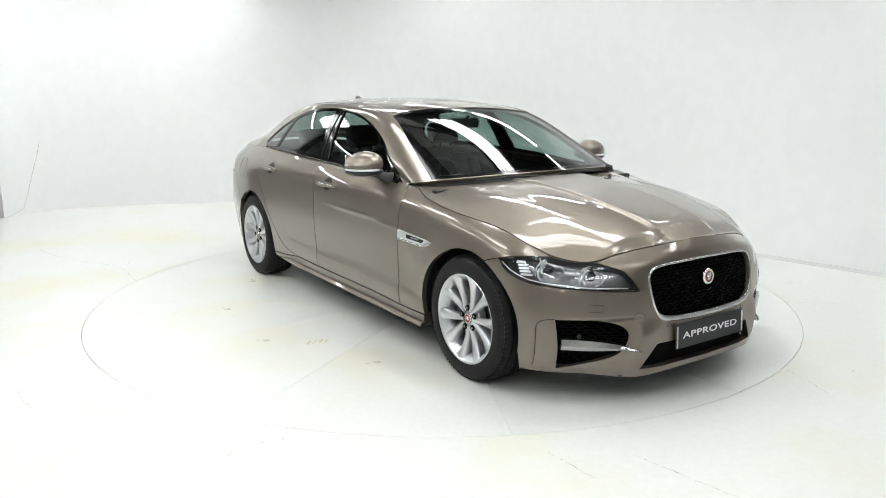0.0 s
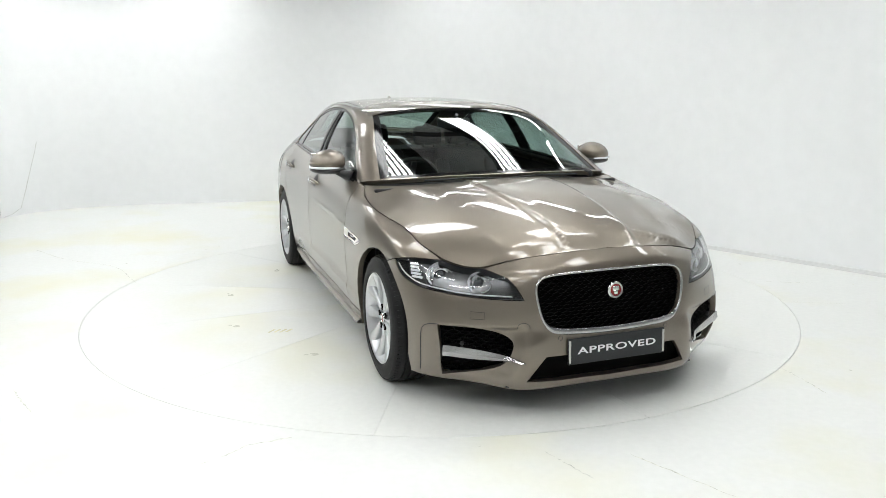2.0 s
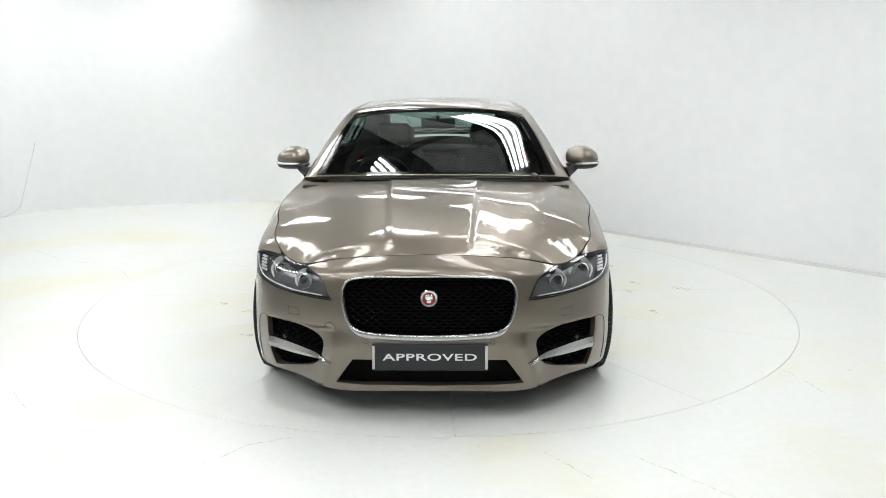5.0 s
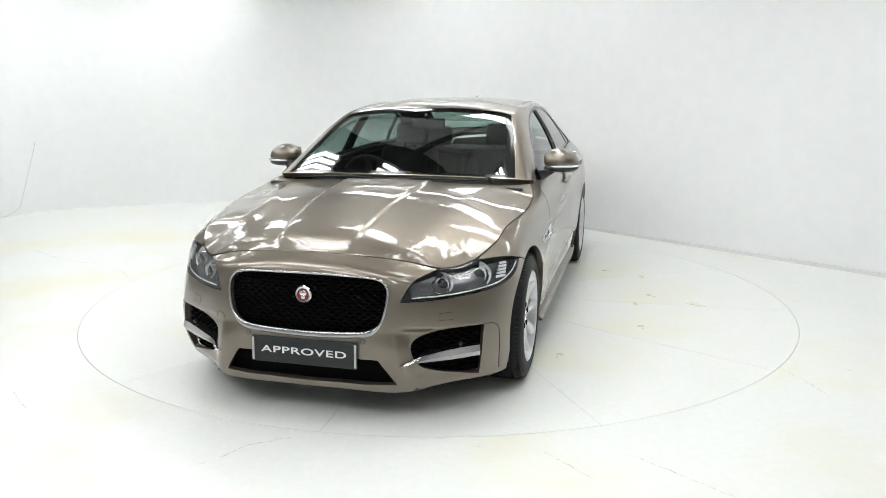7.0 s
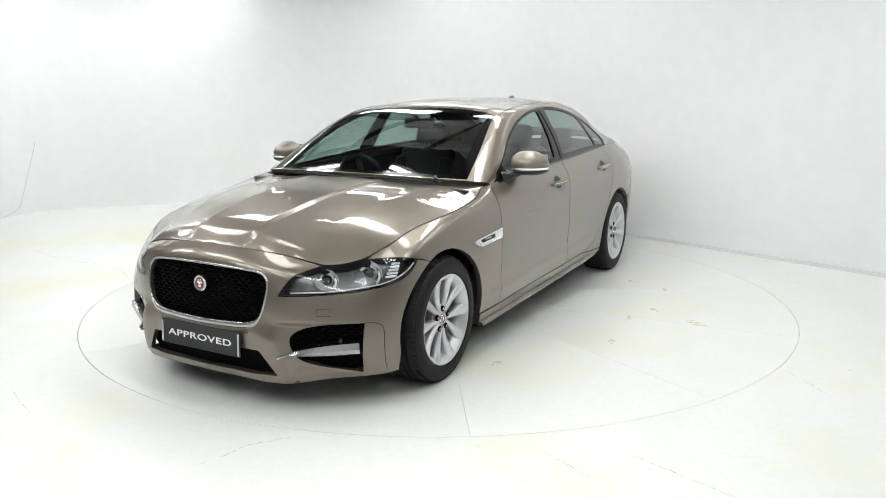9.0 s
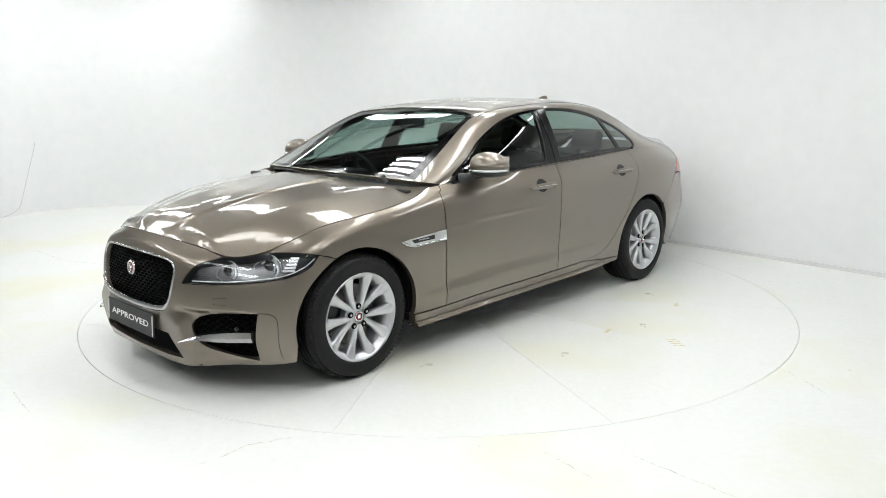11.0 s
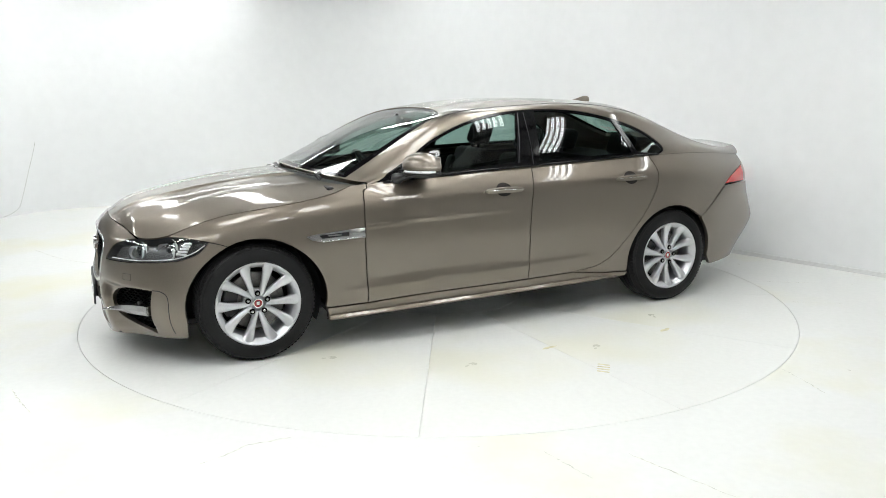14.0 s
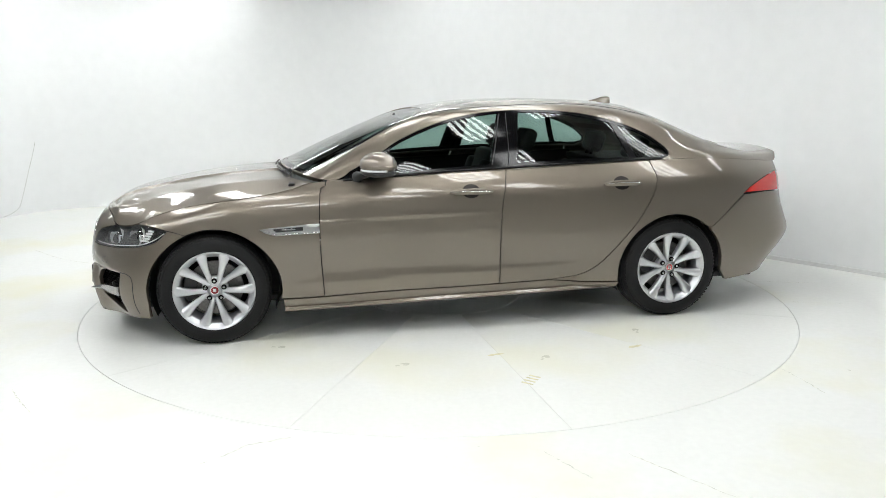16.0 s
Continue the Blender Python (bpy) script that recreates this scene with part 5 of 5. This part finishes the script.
def handle(x0, x1, z, k, door):
    xm = (x0 + x1) / 2
    # cup: a dark disc laid on the door, the recess's shade in its colour
    bm = bmesh.new()
    n = 28
    c = bm.verts.new(on_body(*sv_side([(xm, z + 0.012)])[0], 0.002) * (1, k, 1))
    ring = []
    for i in range(n):
        a = 2 * math.pi * i / n
        rr = (0.058, 0.042)
        q = sv_side([(xm + rr[0] * math.cos(a), z + 0.008 + rr[1] * math.sin(a))])[0]
        ring.append(bm.verts.new(on_body(*q, 0.0012) * (1, k, 1)))
    for i in range(n):
        bm.faces.new((c, ring[i], ring[(i + 1) % n]))
    bmesh.ops.recalc_face_normals(bm, faces=bm.faces)
    cup = part("handle_cup", bm, CUP_SHADE, door, "dark disc in place of the shaded handle cup", True)
    # grip
    bm = bmesh.new()
    rings = []
    for i in range(17):
        t = i / 16
        x = x0 + (x1 - x0) * t
        e = math.sin(math.pi * t) ** 0.35
        s, v = sv_side([(x, z)])[0]
        p, nrm = on_body(s, v) * (1, k, 1), BODY.normal(s, v)[0] * (1, k, 1)
        out = 0.010 + 0.022 * math.sin(math.pi * t) ** 0.6
        h = 0.006 + 0.0145 * e
        ring = []
        for j in range(10):
            a = 2 * math.pi * j / 10
            q = p + nrm * (out + 0.009 * math.cos(a)) + np.array((0, 0, h * math.sin(a)))
            ring.append(bm.verts.new(q))
        rings.append(ring)
    for a, b in zip(rings, rings[1:]):
        for j in range(10):
            bm.faces.new((a[j], a[(j + 1) % 10], b[(j + 1) % 10], b[j]))
    bm.faces.new(rings[0])
    bm.faces.new(rings[-1])
    bmesh.ops.recalc_face_normals(bm, faces=bm.faces)
    part("door_handle", bm, PAINT, door, "body-coloured door handle", True)
    bm = bmesh.new()
    line = []
    for t in np.linspace(0.06, 0.94, 12):
        s, v = sv_side([(x0 + (x1 - x0) * t, z)])[0]
        line.append((on_body(s, v) + BODY.normal(s, v)[0] * (0.019 + 0.022 * math.sin(math.pi * t) ** 0.6)) * (1, k, 1))
    tube(bm, line, 0.0016, 6)
    part("handle_strip", bm, CHROME, door, "", True)


for k in (1, -1):
    fd = [o for o in DOORS if (o.data.vertices[0].co.y > 0) == (k > 0)][0]
    rd = [o for o in REAR_DOORS if (o.data.vertices[0].co.y > 0) == (k > 0)][0]
    handle(0.040, -0.236, 0.884, k, fd)
    handle(-0.978, -1.238, 0.908, k, rd)
    # blade along the sill
    bm = bmesh.new()
    rings = []
    for i in range(40):
        t = i / 39
        x = 1.07 - 2.10 * t
        zz = 0.188 + 0.040 * t
        y = 0.900 + 0.030 * min(1.0, (1 - t) / 0.18) ** 0.5
        h = 0.022 * (1 if t < 0.9 else max(0.15, (1 - t) / 0.1))
        ring = [bm.verts.new((x, k * yy, z2)) for yy, z2 in ((y - 0.05, zz + h + 0.012), (y - 0.004, zz + h), (y + 0.010, zz + h * 0.45), (y + 0.008, zz), (y - 0.07, zz - 0.008))]
        rings.append(ring)
    for a, b in zip(rings, rings[1:]):
        for j in range(4):
            q = (a[j], a[j + 1], b[j + 1], b[j])
            bm.faces.new(q)
    bmesh.ops.recalc_face_normals(bm, faces=bm.faces)
    part("sill_blade", bm, PAINT, car, "", False)


def mirror_unit(k):
    """Door mirror: painted cap, dark base and foot, indicator strip, glass."""
    cx, cy, cz = 0.475, 0.958, 1.068
    bm = bmesh.new()
    bmesh.ops.create_uvsphere(bm, u_segments=40, v_segments=24, radius=1)
    for v in bm.verts:
        x, y, z = v.co
        sx, sy, sz = (abs(c) ** 0.96 * (1 if c > 0 else -1) for c in (x, y, z))
        px = 0.120 * sx if sx > 0 else 0.098 * sx
        py = 0.110 * sy
        pz = 0.080 * sz if sz > 0 else 0.055 * sz
        px += -0.018 * sy
        pz += -0.012 * sy * (1 if sz > 0 else 0)
        v.co = (cx + px, k * (cy + py), cz + pz)
    bmesh.ops.bisect_plane(bm, geom=bm.verts[:] + bm.edges[:] + bm.faces[:], plane_co=(0, 0, cz - 0.028), plane_no=(0, 0, 1), clear_inner=True)
    if k < 0:
        bmesh.ops.reverse_faces(bm, faces=bm.faces)
    cap = part("mirror", bm, PAINT, car, "body-coloured mirror cap on a dark base", True)
    bm = bmesh.new()
    bmesh.ops.create_uvsphere(bm, u_segments=32, v_segments=16, radius=1)
    for v in bm.verts:
        x, y, z = v.co
        sx, sy = (abs(c) ** 0.82 * (1 if c > 0 else -1) for c in (x, y))
        v.co = (cx + (0.113 if sx > 0 else 0.090) * sx - 0.018 * sy, k * (cy + 0.108 * sy), cz - 0.040 + 0.030 * min(z, 0.45))
    if k < 0:
        bmesh.ops.reverse_faces(bm, faces=bm.faces)
    part("mirror_base", bm, SATIN, cap, "", True)
    bm = bmesh.new()
    pts = []
    for t in np.linspace(-1.9, 0.5, 16):
        pts.append((cx + 0.112 * math.cos(t) * (1 if math.cos(t) > 0 else 0.8) * 1.0, k * (cy - 0.108 * math.sin(t) * 1.0), cz - 0.026))
    tube(bm, pts, 0.007, 8)
    part("indicator_strip", bm, LIGHT_GUIDE, cap, "pale indicator strip", True)
    bm = bmesh.new()
    tube(bm, [(0.60, k * 0.835, 0.985), (0.585, k * 0.875, 1.0), (0.525, k * 0.915, 1.022)], [0.040, 0.026, 0.022], 12)
    part("mirror_foot", bm, SATIN, cap, "", True)
    bm = bmesh.new()
    box(bm, cx - 0.076, cx - 0.070, min(k * (cy - 0.085), k * (cy + 0.085)), max(k * (cy - 0.085), k * (cy + 0.085)), cz - 0.05, cz + 0.055, 0.003)
    part("mirror_glass", bm, CHROME, cap)


for k in (1, -1):
    mirror_unit(k)

# roof fin and wipers
bm = bmesh.new()
prof = [(-1.205, 0.0, 0.020), (-1.26, 0.018, 0.026), (-1.33, 0.046, 0.018), (-1.375, 0.055, 0.010), (-1.392, 0.048, 0.010), (-1.385, 0.0, 0.024)]
base = float(CABIN(-1.32, 5.0)[0, 2])
rings = []
for x, h, w in prof:
    zb = float(CABIN(x, 5.0)[0, 2]) - 0.004
    rings.append([bm.verts.new((x, y, z)) for y, z in ((-w, zb), (-w * 0.4, zb + h * 0.7), (0, zb + h), (w * 0.4, zb + h * 0.7), (w, zb))])
for a, b in zip(rings, rings[1:]):
    for j in range(4):
        bm.faces.new((a[j], a[j + 1], b[j + 1], b[j]))
bmesh.ops.recalc_face_normals(bm, faces=bm.faces)
part("roof_fin", bm, PAINT, car, "body-coloured roof aerial fin", True)
for y0, y1 in ((0.52, -0.02), (-0.02, -0.50)):
    bm = bmesh.new()
    pts = []
    for t in np.linspace(0, 1, 9):
        y = y0 + (y1 - y0) * t
        x = np.interp(abs(y), [0, 0.41, 0.72], [1.085, 1.045, 0.925])
        pts.append((x, y, 0.992 + 0.010 * math.sin(math.pi * t)))
    tube(bm, pts, 0.006, 6)
    part("wiper", bm, SATIN, car, "black windscreen wiper")
    bm = bmesh.new()
    tube(bm, [(x + 0.02, y, z + 0.004) for x, y, z in pts[1:6]], 0.005, 6)
    part("wiper_arm", bm, SATIN, car)
bm = bmesh.new()
tube(bm, [(1.01, 0.62, 0.985), (1.03, 0.60, 1.008), (1.0, 0.585, 1.016)], 0.014, 8)
part("wiper_pivot", bm, SATIN, car)

# ---- cabin ----
slab("dashboard", 0.40, 1.0, -0.74, 0.74, 0.74, 0.93, TRIM, 0.05)
slab("instrument_hood", 0.42, 0.60, -0.55, -0.19, 0.90, 0.965, TRIM, 0.03)
slab("centre_console", -0.45, 0.50, -0.13, 0.13, 0.22, 0.62, TRIM, 0.04)
slab("parcel_shelf", -1.80, -1.30, -0.66, 0.66, 0.96, 1.0, TRIM, 0.01)
bm = bmesh.new()
wm = Matrix.Translation((0.36, -0.37, 0.90)) @ Matrix.Rotation(radians(-65), 4, "Y")
tube(bm, [wm @ Vector((0.185 * math.cos(a), 0.185 * math.sin(a), 0)) for a in np.linspace(0, 2 * math.pi, 41)], 0.015, 8, False)
sw = part("steering_wheel", bm, LEATHER, car, "black leather steering wheel", True)
bm = bmesh.new()
box(bm, -0.17, 0.17, -0.02, 0.02, -0.014, 0.006, 0.005, wm)
box(bm, -0.02, 0.17, -0.02, 0.02, -0.016, 0.004, 0.005, wm @ Matrix.Rotation(radians(90), 4, "Z"))
box(bm, -0.06, 0.06, -0.065, 0.065, -0.03, 0.014, 0.015, wm)
part("wheel_spoke", bm, SATIN, sw)
bm = bmesh.new()
tube(bm, [wm @ Vector((0, 0, 0)), (0.62, -0.37, 0.80)], 0.035, 8)
part("steering_column", bm, TRIM, sw)


def seat(x, y, z=0.30, w=0.26, back=0.66, name="front_seat", label="black leather front seat"):
    bm = bmesh.new()
    box(bm, x - 0.25, x + 0.27, y - w, y + w, z, z + 0.20, 0.06, segs=3)
    cushion = part(name, bm, LEATHER, car, label, True)
    lean = Matrix.Translation((x - 0.22, y, z + 0.14)) @ Matrix.Rotation(radians(-20), 4, "Y")
    bm = bmesh.new()
    box(bm, -0.07, 0.06, -w * 0.92, w * 0.92, 0, back, 0.055, lean, 3)
    for e in (-1, 1):
        box(bm, -0.03, 0.10, e * w * 0.78 - 0.05, e * w * 0.78 + 0.05, 0.05, back * 0.85, 0.04, lean, 3)
    part("backrest", bm, LEATHER, cushion, "", True)
    bm = bmesh.new()
    box(bm, -0.055, 0.045, -0.13, 0.13, back + 0.03, back + 0.20, 0.04, lean, 3)
    for e in (-0.05, 0.05):
        box(bm, -0.01, 0.01, e - 0.006, e + 0.006, back - 0.02, back + 0.06, 0.0, lean)
    part("headrest", bm, LEATHER, cushion, "", True)


for y in (0.37, -0.37):
    seat(-0.12, y)
for y in (0.38, -0.38):
    seat(-0.98, y, 0.33, 0.34, 0.56, "rear_seat", "black leather rear seat")
bm = bmesh.new()
box(bm, -0.015, 0.015, -0.12, 0.12, -0.035, 0.035, 0.012, Matrix.Translation((0.20, 0, 1.285)), 3)
im = part("interior_mirror", bm, SATIN, car, "dark interior rear-view mirror")
bm = bmesh.new()
tube(bm, [(0.21, 0, 1.30), (0.26, 0, 1.345)], 0.012, 8)
part("mirror_stem", bm, SATIN, im)

# ---- what moves: the turntable carries the car round, steadily ----
def motions():
    turns = [(0.0, -55.58), (2.0, -69.68), (4.0, -84.02), (6.5, -101.85), (9.0, -119.66), (11.5, -137.54), (14.0, -154.93), (16.0, -168.86)]
    walk(turntable, [(t, pose(0, 0, 0, 0, 0, a)) for t, a in turns])
    walk(car, [(t, pose(0, 0, 0, 0, 0, a) @ pose(0.0733, 0.0028, 0)) for t, a in turns])


motions()
